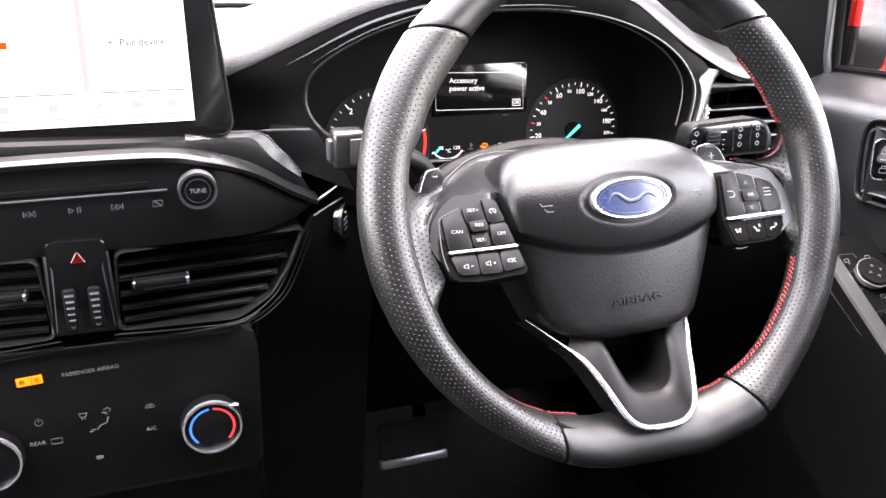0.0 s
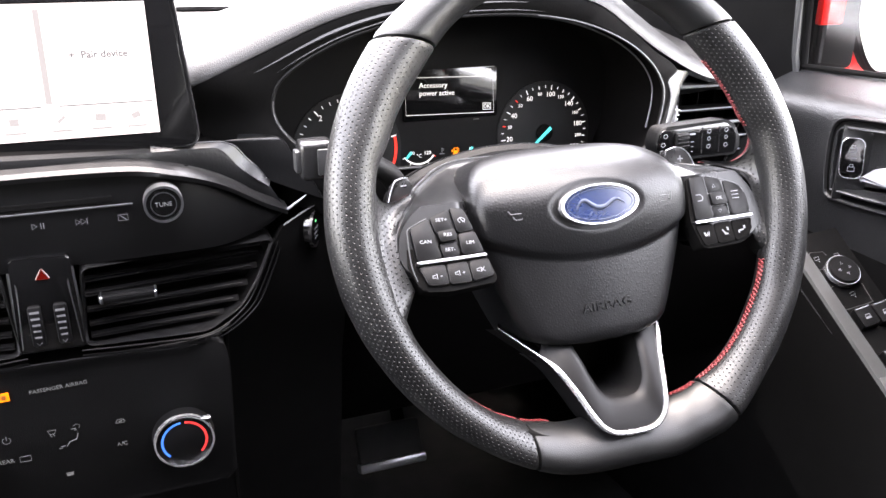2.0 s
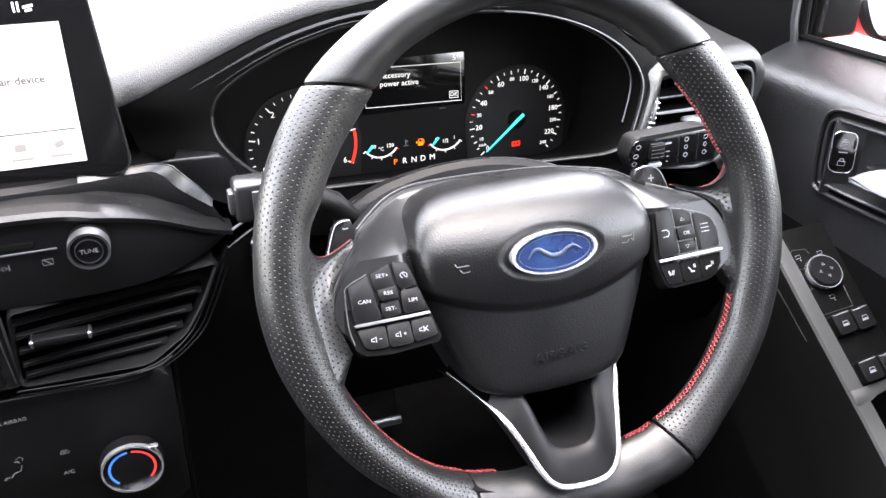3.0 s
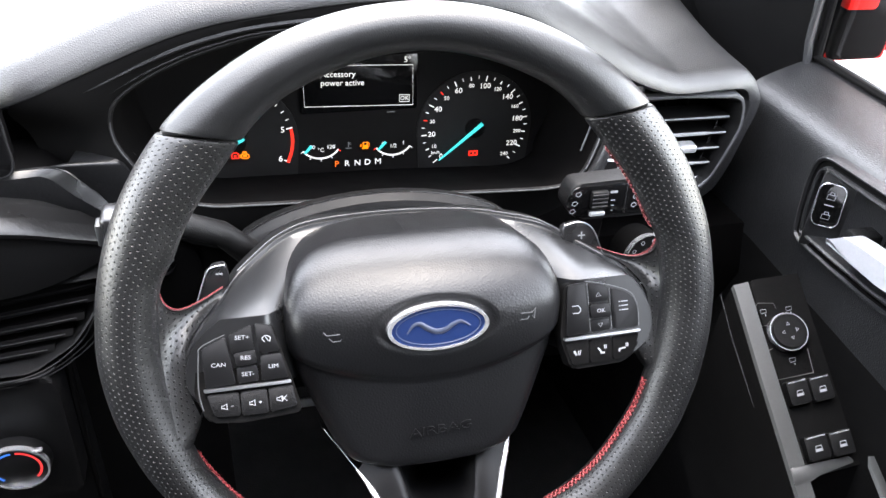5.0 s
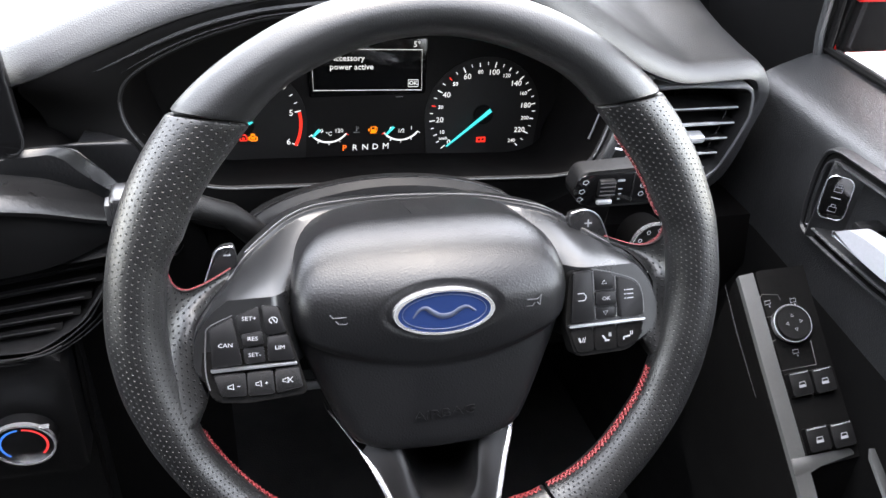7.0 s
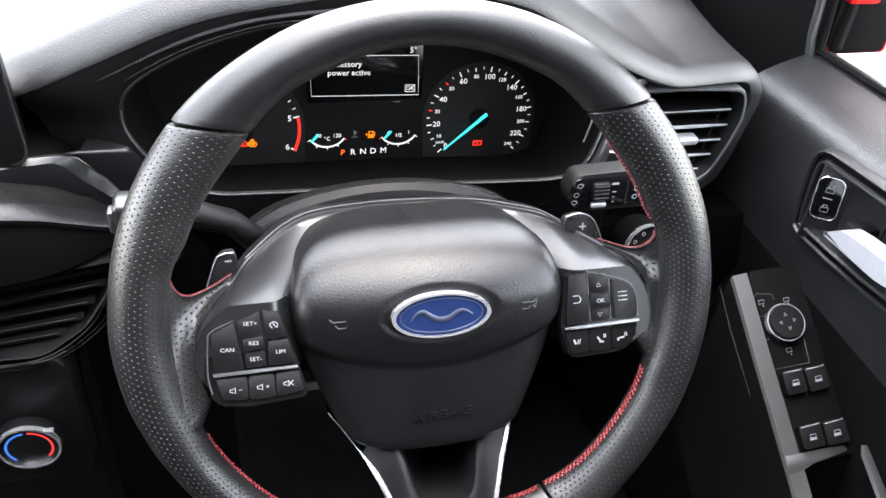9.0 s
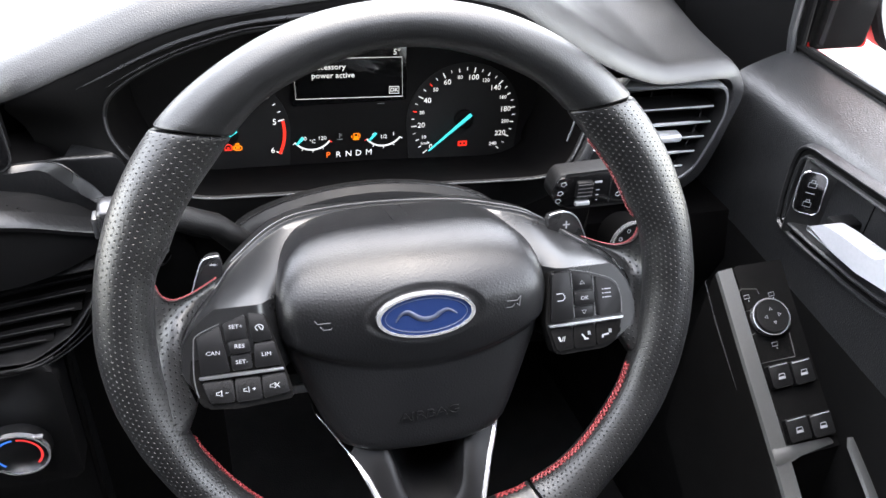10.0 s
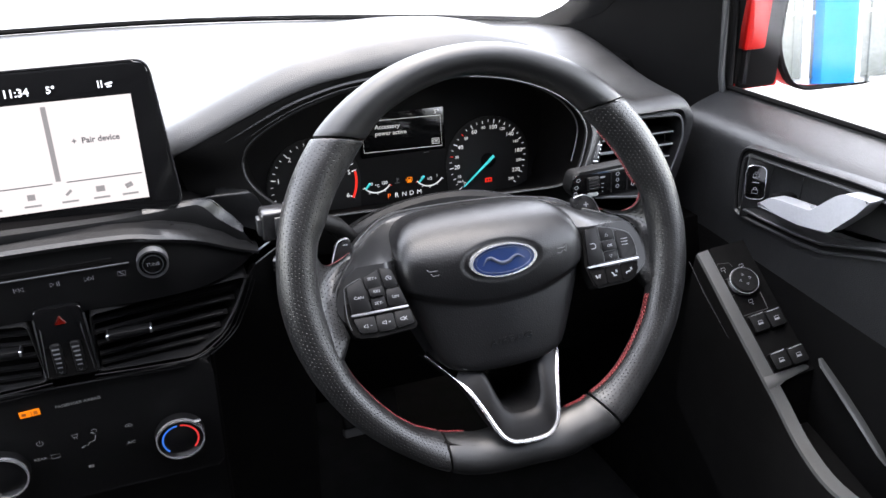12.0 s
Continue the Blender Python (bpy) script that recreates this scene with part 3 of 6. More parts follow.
speaker_sign(-.1195, -.0345, [(-.1168, -.0345, .0016, .0004, 0)])
speaker_sign(-.1045, -.0342, [(-.1018, -.0342, .0016, .0004, 0), (-.1018, -.0342, .0004, .0016, 0)])
speaker_sign(-.0898, -.0338, [(-.0888, -.0338, .0004, .0044, 40), (-.0888, -.0338, .0004, .0044, -40)])

rp = pad(1)
key("button", [(.0845, .0150), (.0962, .0158), (.0972, -.0175), (.0818, -.0184)], -.011, -.0052, rp)
key("rocker", [(.0978, .0158), (.1112, .0118), (.1108, .0020), (.0978, .0020)], -.011, -.0062, rp)
key("rocker", [(.0978, -.0090), (.1110, -.0090), (.1112, -.0174), (.0980, -.0176)], -.011, -.0062, rp)
key("button", [(.0978, .0012), (.1110, .0012), (.1112, -.0082), (.0980, -.0082)], -.011, -.0038, rp, .0014)
key("button", [(.1126, .0108), (.1255, .0052), (.1294, -.0040), (.1293, -.0172), (.1124, -.0175)], -.011, -.0052, rp, .003)
key("strip", [(.0800, -.0194), (.1300, -.0186), (.1302, -.0202), (.0804, -.0211)], -.011, -.0042, rp, .0006, STEEL, "satin chrome strip")
# lower row in matt black, standing in for the shade there
key("button", [(.0808, -.0228), (.0960, -.0224), (.0960, -.0378), (.0850, -.0385)], -.012, -.0064, rp, .0018, MATT)
key("button", [(.0966, -.0224), (.1112, -.0220), (.1112, -.0378), (.0966, -.0380)], -.012, -.0064, rp, .0018, MATT)
key("button", [(.1118, -.0220), (.1298, -.0214), (.1262, -.0330), (.1180, -.0370), (.1118, -.0376)], -.012, -.0064, rp, .0018, MATT)
part("edge_line", tube(curve([(.0968, .0164, -.0070), (.1118, .0124, -.0070), (.1258, .0060, -.0070), (.1300, -.0040, -.0070), (.1302, -.0170, -.0070)], 5, False), .0004, 6), GREY, rp)
part("edge_line", tube([(.0974, .0150, -.0060), (.0976, -.0165, -.0060)], .0003, 6), GREY, rp)
part("edge_line", tube([(.1118, .0105, -.0060), (.1117, -.0165, -.0060)], .0003, 6), GREY, rp)
letters("lettering", "OK", .0037, PRINT, rp, .1045, -.0036, -.0036)
lines("up_sign", [(.1030, .0058), (.1045, .0082), (.1060, .0058)], .0005, -.0060, PRINT, rp, True)
lines("down_sign", [(.1030, -.0122), (.1045, -.0146), (.1060, -.0122)], .0005, -.0060, PRINT, rp, True)
lines("return_sign", [(.0865, .0010), (.0905, .0010), (.0918, -.0008), (.0918, -.0024), (.0905, -.0038), (.0868, -.0038)], .0006, -.0050, PRINT, rp)
bars("list_sign", [(.1208, y, .0044, .0006, 0) for y in (.0008, -.0020, -.0048)] + [(.1175, y, .0008, .0008, 0) for y in (.0008, -.0020, -.0048)], -.0050, PRINT, rp)
bars("voice_sign", [(.0868, -.0300, .0012, .0034, 20), (.0888, -.0300, .0005, .0030, -15), (.0900, -.0300, .0005, .0036, -15)], -.0058, PRINT, rp)
bars("call_sign", [(.1030, -.0300, .0010, .0042, 35), (.1046, -.0318, .0030, .0010, 0), (.1062, -.0280, .0005, .0026, 0), (.1072, -.0280, .0005, .0026, 0)], -.0058, PRINT, rp)
bars("end_sign", [(.1178, -.0305, .0044, .0010, 8), (.1158, -.0316, .0010, .0018, 0), (.1205, -.0284, .0005, .0026, 0), (.1216, -.0284, .0005, .0026, 0)], -.0058, PRINT, rp)

# shift paddles behind the spokes
pl = part("shift_paddle", plate(rounded([(-.1329, .0100), (-.1261, .0291), (-.1212, .0328), (-.1146, .0332), (-.1130, .0255), (-.1160, .0060)], .002), -.056, -.049, .0014), SATIN, wheel, "black shift paddle marked minus", angle=60)
part("edge_line", tube(curve([(-.1322, .0120, -.0488), (-.1256, .0286, -.0488), (-.1210, .0320, -.0488), (-.1150, .0325, -.0488)], 5, False), .0004, 6), STEEL, pl)
bars("minus_sign", [(-.1185, .0275, .0040, .0009, 0)], -.0487, PRINT, pl)
pr = part("shift_paddle", plate(rounded([(.1000, .0340), (.1120, .0360), (.1220, .0300), (.1285, .0130), (.1200, .0060), (.1000, .0120)], .003), -.068, -.062, .0014), SATIN, wheel, "black shift paddle marked plus", angle=60)
part("edge_line", tube(curve([(.1010, .0342, -.0618), (.1120, .0356, -.0618), (.1212, .0298, -.0618), (.1278, .0140, -.0618)], 5, False), .0004, 6), STEEL, pr)
bars("plus_sign", [(.1130, .0265, .0050, .0009, 0), (.1130, .0265, .0009, .0050, 0)], -.0617, PRINT, pr)

# lower spoke: a hollow channel edged with a chrome U
U3 = [(-.0655, -.0775, -.0430), (-.055, -.089, -.029), (-.0425, -.104, -.0115), (-.034, -.121, -.001), (-.0265, -.1385, .0065), (-.020, -.1475, .0095), (-.010, -.1520, .0105), (.010, -.1530, .0105), (.021, -.1500, .0095), (.0285, -.1410, .0070), (.034, -.124, -.001), (.040, -.108, -.011), (.0455, -.096, -.019), (.050, -.086, -.028)]
up = curve(U3, 6, False)
nU = len(up)
cut = up[9:]
inset = lambda a, b, c: [Vector((p.x * a + .0006, p.y + b, p.z - c)) for p in cut]
low = part("lower_spoke", loft([inset(1.02, -.002, .03), inset(1.03, -.002, .003), cut] + [inset(*q) for q in ((.965, .0020, .0004), (.93, .0050, .0014), (.87, .0100, .0034), (.79, .0155, .0060), (.71, .0200, .0092), (.685, .0215, .0120))]), BUTTON, wheel, "hollow satin black lower spoke", angle=60)
part("hollow", loft([inset(*q) for q in ((.685, .0215, .0120), (.67, .0225, .020), (.66, .0240, .050))] + [[Vector((0, -.115, -.075)) for p in cut]]), HARD, low, "dark hollow in the spoke")
part("spoke_back", loft([[Vector((p.x * 1.02, p.y - .002, p.z - .02)) for p in up[:12]], [Vector((p.x * 1.01, p.y - .001, p.z - .001)) for p in up[:12]], [Vector((p.x + .006, p.y + .003, p.z - .012)) for p in up[:12]]]), MATT, low, "matt black flank")
part("chrome_trim", tube(up, [.0004 if k < 9 else .0004 + .0015 * min(1, (k - 8) / 5, (nU - 1 - k) / 4 + .5) for k in range(nU)], 8, False, 1.1), CHROME, low, "satin chrome U-shaped trim")
part("boss", tube([(0, -.012, -.072), (0, -.012, -.14)], [.052, .046], 24), MATT, wheel)


# ---- instrument cluster ----
cluster = thing("instrument_cluster", "lit instrument cluster with two dials and a small display", "instrument cluster", pose(0, 0.256, 0.86, 85.4))


def cz(z):
    return (z - 0.86) * 1.003


OPEN = [(-.181, .180, .935), (-.178, .180, .955), (-.162, .180, .970), (-.133, .180, .985), (-.107, .180, .994), (-.078, .180, 1.001), (-.03, .180, 1.003), (.02, .180, 1.003), (.06, .180, .999), (.094, .180, .991), (.126, .180, .978),
        (.152, .180, .961), (.167, .178, .942), (.169, .174, .925), (.156, .162, .898), (.143, .154, .889), (.125, .151, .8855), (.09, .150, .8865), (.03, .150, .889), (-.03, .150, .890), (-.09, .150, .8915), (-.130, .153, .893), (-.156, .162, .905), (-.173, .174, .919)]
opening = curve(OPEN, 4)
back = [Vector((p.x * 0.95, 0.262, 0.928 + (p.z - 0.928) * 0.99 - (0.045 if p.z < 0.9 else 0.045 * max(0, (0.94 - p.z) / 0.04) if p.z < 0.94 else 0))) for p in opening]
to_local = cluster.matrix_world.inverted()
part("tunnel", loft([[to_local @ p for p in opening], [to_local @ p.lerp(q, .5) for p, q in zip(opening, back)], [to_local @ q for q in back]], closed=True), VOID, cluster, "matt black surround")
part("bezel", tube([to_local @ p for p in opening], .0015, 8, True, 1.0), HARD, cluster, "thin black bezel ring")
# paler stretches over the black bezel, painted in for its highlights
part("bezel_glint", tube([to_local @ (p + Vector((0, -.0008, 0))) for p in opening[86:] + opening[:3]], .0008, 8), DIM, cluster, "painted highlight along the bezel")
part("bezel_glint", tube([to_local @ (p + Vector((0, -.0008, 0))) for p in opening[30:58]], .0008, 8), GREY, cluster, "painted highlight along the bezel")
part("bezel_glint", tube([to_local @ (p + Vector((0, -.0008, 0))) for p in opening[58:86]], .0009, 8), GREY, cluster, "grey painted highlight on the bezel's lower edge")
inner = [p.lerp(q, .14) for p, q in zip(opening, back)]
# second painted highlight line, just inside the opening
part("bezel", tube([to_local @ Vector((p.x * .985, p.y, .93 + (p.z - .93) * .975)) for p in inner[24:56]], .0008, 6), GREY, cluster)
part("dial_plate", plate([(p.x, p.y) for p in curve([(-.175, .075), (-.16, .11), (-.11, .135), (0, .146), (.11, .135), (.155, .105), (.168, .07), (.15, .01), (.12, -.02), (-.12, -.02), (-.16, .01)], 5)], -.006, -.0004, 0), DARKFACE, cluster, "matt black dial plate")

SP, TA = (.0938, cz(.8806)), (-.1035, cz(.8806))
def at(c, r, a):
    return c[0] + r * math.cos(radians(a)), c[1] + r * math.sin(radians(a))


# speedometer
def dial(c):
    """A round field that widens into a square foot."""
    top = [(c[0] + .0500 * math.cos(radians(a)), c[1] + .0500 * math.sin(radians(a))) for a in range(-8, 189, 4)]
    return plate(top + [(c[0] - .0475, -.0165), (c[0] + .0475, -.0165)], -.0004, .0003, 0)


speedo = part("speedometer", dial(SP), FACE, cluster, "round speedometer with white figures")
NUM = ["0", "10", "20", "30", "40", "50", "60", "80", "100", "120", "140", "160", "180", "200", "220", "240"]
for k, s in enumerate(NUM):
    a = 220.5 - 17.55 * k
    big = s in ("0", "20", "40", "60", "100", "140", "180", "220")
    x, y = at(SP, .0375 if big else .0380, a)
    letters("figure", s, .0066 if big else .0046, W, speedo, x, y, .0009)
    red = s in ("30", "50")
    x, y = at(SP, .0440, a)
    bars("tick", [(x, y, .0046 if big else .0032, .0008, a)], .0007, REDL if red else W, speedo)
    if k < 15:
        x, y = at(SP, .0448, a - 8.8)
        bars("tick", [(x, y, .0026, .0006, a - 8.8)], .0007, W, speedo)
letters("unit", "km/h", .0038, W, speedo, SP[0] - .0335, SP[1] - .0205, .0009)


def needle(c, a, r0, r1, w0, w1):
    bm = plate([(-r0, -w0), (r1, -w1), (r1 + .0015, 0), (r1, w1), (-r0, w0)], .0035, .0050, .0003)
    return part("needle", bm, CYAN, cluster, "cyan needle", Matrix.Translation((*c, 0)) @ pose(0, 0, 0, 0, 0, a))


needle(SP, 220.5, .0075, .0395, .0015, .0005)
part("needle_hub", disc(.0085, .0004, .0030, 32, .0006, SP), MATT, cluster)
bars("brake_sign", [(SP[0], cz(.8590), .0080, .0012, 0), (SP[0], cz(.8555), .0080, .0012, 0), (SP[0] - .0034, cz(.8572), .0014, .0046, 0), (SP[0] + .0034, cz(.8572), .0014, .0046, 0), (SP[0], cz(.8572), .0010, .0022, 0)], .0008, REDL, cluster)

# rev counter
tacho = part("rev_counter", dial(TA), FACE, cluster, "round rev counter with white figures")
for k in range(7):
    a = 205 - 38.5 * k
    x, y = at(TA, .0385, a)
    letters("figure", str(k), .0072, W, tacho, x, y, .0009)
    x, y = at(TA, .0440, a)
    bars("tick", [(x, y, .0050, .0009, a)], .0007, W, tacho)
    for j in (1, 2, 3):
        if k < 5:
            x, y = at(TA, .0448, a - 38.5 * j / 4)
            bars("tick", [(x, y, .0028, .0006, a - 38.5 * j / 4)], .0007, W, tacho)
part("red_zone", ring(.0438, .0462, .0004, .0009, 20, -27, 11, TA), REDL, tacho, "red warning arc")
needle(TA, 214, .0080, .0370, .0015, .0005)
part("needle_hub", disc(.0085, .0004, .0030, 32, .0006, TA), MATT, cluster)
lines("battery_sign", [(-.1070, cz(.8690)), (-.1018, cz(.8690)), (-.1018, cz(.8724)), (-.1030, cz(.8738)), (-.1058, cz(.8738)), (-.1070, cz(.8724))], .0011, .0052, REDL, cluster, True)
bars("battery_sign", [(-.1044, cz(.8708), .0018, .0018, 0)], .0052, REDL, cluster)
lines("engine_sign", [(x, cz(z)) for x, z in ((-.0996, .8692), (-.0996, .8718), (-.0985, .8724), (-.0980, .8734), (-.0958, .8730), (-.0952, .8720), (-.0938, .8714), (-.0938, .8692), (-.0952, .8684), (-.0984, .8686))], .0010, .0052, AMBER, cluster, True)
bars("engine_sign", [(-.1006, cz(.8705), .0008, .0028, 0), (-.0970, cz(.8742), .0030, .0008, 0), (-.0968, cz(.8708), .0030, .0022, 0)], .0052, AMBER, cluster)

# middle: message display, temperature and fuel arcs, gear row
disp = part("message_display", plate(rounded([(-.051, cz(.9015)), (.043, cz(.9015)), (.043, cz(.9475)), (-.051, cz(.9475))], .002), -.0004, .0010, .0004), GLOSS, cluster, "black message display")
lines("frame_line", [(-.0478, cz(.9075)), (.0397, cz(.9048)), (.0388, cz(.9385)), (-.0484, cz(.9412))], .0005, .0013, W, disp, True)
letters("message", "Accessory", .0066, W, disp, -.0346, cz(.9335), .0013, -1.7, "LEFT")
letters("message", "power active", .0066, W, disp, -.0346, cz(.9264), .0013, -1.7, "LEFT")
letters("outside_temperature", "5°", .0066, W, disp, .0345, cz(.9428), .0013, -1.7)
lines("confirm_frame", [(.0285, cz(.9080)), (.0365, cz(.9077)), (.0365, cz(.9135)), (.0285, cz(.9138))], .0006, .0013, W, disp, True)
letters("confirm", "OK", .0048, W, disp, .0325, cz(.9107), .0013, -1.7)
bars("small_mark", [(.0215, cz(.8995), .0060, .0006, 0)], .0012, WD, disp)


def arc_gauge(cx, cy, labels, c0):
    g = part("arc_gauge", ring(.0170, .0182, .0003, .0009, 20, 216, 324, (cx, cy)), W, cluster, "small white arc gauge")
    for a in (216, 243, 270, 297, 324):
        x, y = at((cx, cy), .0186, a)
        bars("tick", [(x, y, .0030, .0006, a)], .0007, W if a != c0 else REDL, g)
    for s, x, y in labels:
        letters("figure", s, .0048, W, g, x, y, .0009)
    return g


ga = arc_gauge(-.0362, cz(.8792), (("50", -.0432, cz(.8722)), ("°C", -.0362, cz(.8692)), ("120", -.0280, cz(.8716))), 324)
gb = arc_gauge(.0238, cz(.8782), (("0", .0152, cz(.8712)), ("1/2", .0238, cz(.8690)), ("1", .0325, cz(.8712))), 216)
part("needle", plate([(-.0502, cz(.8678)), (-.0485, cz(.8672)), (-.0428, cz(.8730)), (-.0448, cz(.8742))], .001, .0022, .0002), CYAN, ga, "cyan needle")
part("needle", plate([(.0105, cz(.8668)), (.0122, cz(.8664)), (.0182, cz(.8726)), (.0165, cz(.8738))], .001, .0022, .0002), CYAN, gb, "cyan needle")
for s, x in (("P", -.0236), ("R", -.0150), ("N", -.0063), ("D", .0022), ("M", .0110)):
    letters("gear_letter", s, .0074, GEARP if s == "P" else W, cluster, x, cz(.8556), .0009, -1.5)
lines("fuel_sign", [(-.0014, cz(.8686)), (.0020, cz(.8686)), (.0020, cz(.8738)), (-.0014, cz(.8738))], .0009, .0009, AMBER, cluster, True)
bars("fuel_sign", [(.0003, cz(.8700), .0034, .0026, 0), (.0003, cz(.8684), .0052, .0008, 0), (-.0032, cz(.8712), .0010, .0020, 0)], .0009, AMBER, cluster)
lines("fuel_sign", [(.0022, cz(.8700)), (.0034, cz(.8696)), (.0036, cz(.8726)), (.0026, cz(.8736))], .0006, .0009, AMBER, cluster)
bars("coolant_sign", [(-.0135, cz(.8728), .0008, .0046, 0), (-.0122, cz(.8740), .0018, .0005, 0), (-.0122, cz(.8728), .0018, .0005, 0), (-.0135, cz(.8695), .0050, .0007, 0)], .0009, WD, cluster)


# ---- dashboard ----
dash = thing("dashboard", "dark grained soft-touch dashboard below the windscreen", "dashboard")
LIP = [(-1.12, .20, .915), (-.95, .20, .938), (-.70, .21, .945), (-.50, .225, .945), (-.35, .228, .944), (-.27, .200, .948), (-.237, .178, .961), (-.19, .176, .981), (-.145, .175, 1.000), (-.112, .175, 1.010), (-.078, .174, 1.016), (-.03, .174, 1.022), (.02, .174, 1.0235),
       (.06, .176, 1.019), (.10, .178, 1.008), (.135, .180, .986), (.160, .182, .970), (.190, .185, .954), (.212, .188, .944), (.235, .192, .9365), (.260, .198, .9335), (.285, .203, .9320), (.303, .207, .9300), (.3115, .209, .9255), (.3165, .211, .9170),
       (.3180, .212, .905), (.3135, .212, .884), (.3070, .211, .858), (.2990, .210, .838), (.288, .209, .829)]


def screen_base(x):
    """Where the windscreen's lower edge runs, swept back towards the doors."""
    d = x + .352
    return .80 - (.62 if d > 0 else .12) * d * d - .05 * max(0, d)


def base_height(x):
    return .956 + (.012 if x > -.352 else .035) * ((x + .352) / .6) ** 2


def dash_rows():
    rows = []
    line = curve(LIP, 5, False)
    for i, p in enumerate(line):
        d = line[min(i + 1, len(line) - 1)] - line[max(i - 1, 0)]
        up = Vector((-d.z, 0, d.x)).normalized()
        side = 0.0 if p.x < .27 else min(1.0, max(0.0, (.930 - p.z) / .016))
        w = 1 - .32 * min(1, max(0, (p.x - .16) / .08)) - .02 * side
        yw = max(screen_base(p.x), p.y + .16) * (1 - side) + (p.y + .22) * side
        k = 1 - .85 * side
        r = [p + Vector((0, .006, 0)) - up * .004, p, p + up * .0035 * w + Vector((0, .0008 * k, 0)), p + up * .010 * w + Vector((0, .007 * w * k, 0)), p + up * .0155 * w + Vector((0, .015 * w * k, 0)),
             p + up * .0178 * w + Vector((0, .0195 * w * k, 0)), p + up * .0190 * w + Vector((0, .026 * w, 0)), p + up * .0196 * w + Vector((0, .050, 0))]
        a = r[-1]
        for t in (.15, .3, .45, .6, .75, .88, 1.0):
            s = t * t * (3 - 2 * t)
            low_z = base_height(p.x) - .004
            r.append(Vector((a.x + .018 * t * side, a.y + (yw - a.y) * t, a.z + ((low_z - a.z) * (1 - side) - .01 * side) * s)))
        r.append(Vector((p.x, yw + .012, .900)))
        r.append(Vector((p.x, .93, .890)))
        rows.append(r)
    return rows


part("top_pad", loft(dash_rows()), SOFT, dash, "grained soft-touch dashboard top", angle=60)
OUTER = [(-.236, .200, .930), (-.238, .179, .9605), (-.190, .177, .9805), (-.145, .176, .9995), (-.112, .176, 1.0095), (-.078, .175, 1.0155), (-.03, .175, 1.0215), (.02, .175, 1.023), (.06, .177, 1.0185), (.100, .179, 1.0075), (.135, .181, .9855), (.160, .183, .9675),
         (.185, .185, .9525), (.196, .188, .935), (.196, .188, .890), (.188, .185, .862), (.130, .172, .846), (.09, .166, .843), (.03, .163, .841), (-.03, .163, .841), (-.09, .163, .843), (-.140, .168, .850), (-.190, .186, .872), (-.225, .200, .902)]
outer = curve(OUTER, 4)
part("cluster_fascia", loft([opening, [p.lerp(q, .12) + Vector((0, -.0015, 0)) for p, q in zip(opening, outer)], [p.lerp(q, .9) + Vector((0, -.001, 0)) for p, q in zip(opening, outer)], outer], closed=True), MATT, dash, "black plastic fascia round the dials")
# satin bars added on the fascia to draw the highlights of the opening's edges
rib = [p.lerp(q, .50) + Vector((0, -.001, 0)) for p, q in zip(opening, outer)]
part("fascia_glint", tube(rib[6:30], [.0003 + .0016 * min(1, k / 6, (23 - k) / 6) for k in range(24)], 6), SATIN, dash, "added satin bar for the opening's bright edge")
rib = [p.lerp(q, .18) + Vector((0, -.001, 0)) for p, q in zip(opening, outer)]
part("fascia_glint", tube(rib[4:34], [.0002 + .0007 * min(1, k / 6, (29 - k) / 6) for k in range(30)], 6), SATIN, dash, "thin added bar for the second bright edge")

# carbon-look trim between the dials and the middle: a lower band, a bevel and an upper field
BAND = [((-0.5300, 0.1280, 0.9310), (-0.5300, 0.1280, 0.9190)), ((-0.4370, 0.1280, 0.9310), (-0.4370, 0.1280, 0.9190)), ((-0.3894, 0.1280, 0.9295), (-0.3912, 0.1280, 0.9170)), ((-0.3039, 0.1390, 0.9241), (-0.3053, 0.1383, 0.9105)), ((-0.2697, 0.1508, 0.9207), (-0.2711, 0.1505, 0.9049)),
        ((-0.2383, 0.1612, 0.9183), (-0.2469, 0.1583, 0.8998)), ((-0.2239, 0.1664, 0.9144), (-0.2302, 0.1641, 0.8919)), ((-0.2101, 0.1686, 0.8980), (-0.2132, 0.1687, 0.8817)), ((-0.1982, 0.1680, 0.8883), (-0.1963, 0.1676, 0.8724)), ((-0.1898, 0.1650, 0.8829), (-0.1794, 0.1608, 0.8641))]
bt, bl = curve([q[0] for q in BAND], 4, False), curve([q[1] for q in BAND], 4, False)
ledge = [p + Vector((0, .008, .0012)) for p in bt]
part("trim_band", loft([ledge, [p + Vector((0, .004, .0006)) for p in bt], bt] + [[p.lerp(q, t) + Vector((0, -.0012 * t * (1 - t) * 4, 0)) for p, q in zip(bt, bl)] for t in (.1, .35, .65, .9, 1)] + [[q + Vector((0, .03, -.004)) for q in bl]]), CARBON, dash, "dark carbon-look trim band", angle=50)
# near-black sheet that paints the shade between trim and dash
part("trim_shade", loft([ledge, [p + Vector((0, .05, -.004)) for p in ledge]]), VOID, dash, "near-black sheet for the shade behind the trim")
fb = curve([(-0.2737, 0.1495, 0.9208), (-0.2383, 0.1605, 0.9182), (-0.2240, 0.1657, 0.9143), (-0.2102, 0.1679, 0.8979), (-0.1907, 0.1646, 0.8828)], 5, False)
ft = [q + Vector((.0085 * max(0, min(1, (q.x + .236) / .014)) * min(1, max(0, (-.186 - q.x) / .02)), .0055, .0030)) for q in fb]
part("trim_bevel", loft([ft, [p.lerp(q, .5) + Vector((0, 0, .0004)) for p, q in zip(ft, fb)], fb]), SPOKE_SKIN, dash, "polished bevel of the trim")
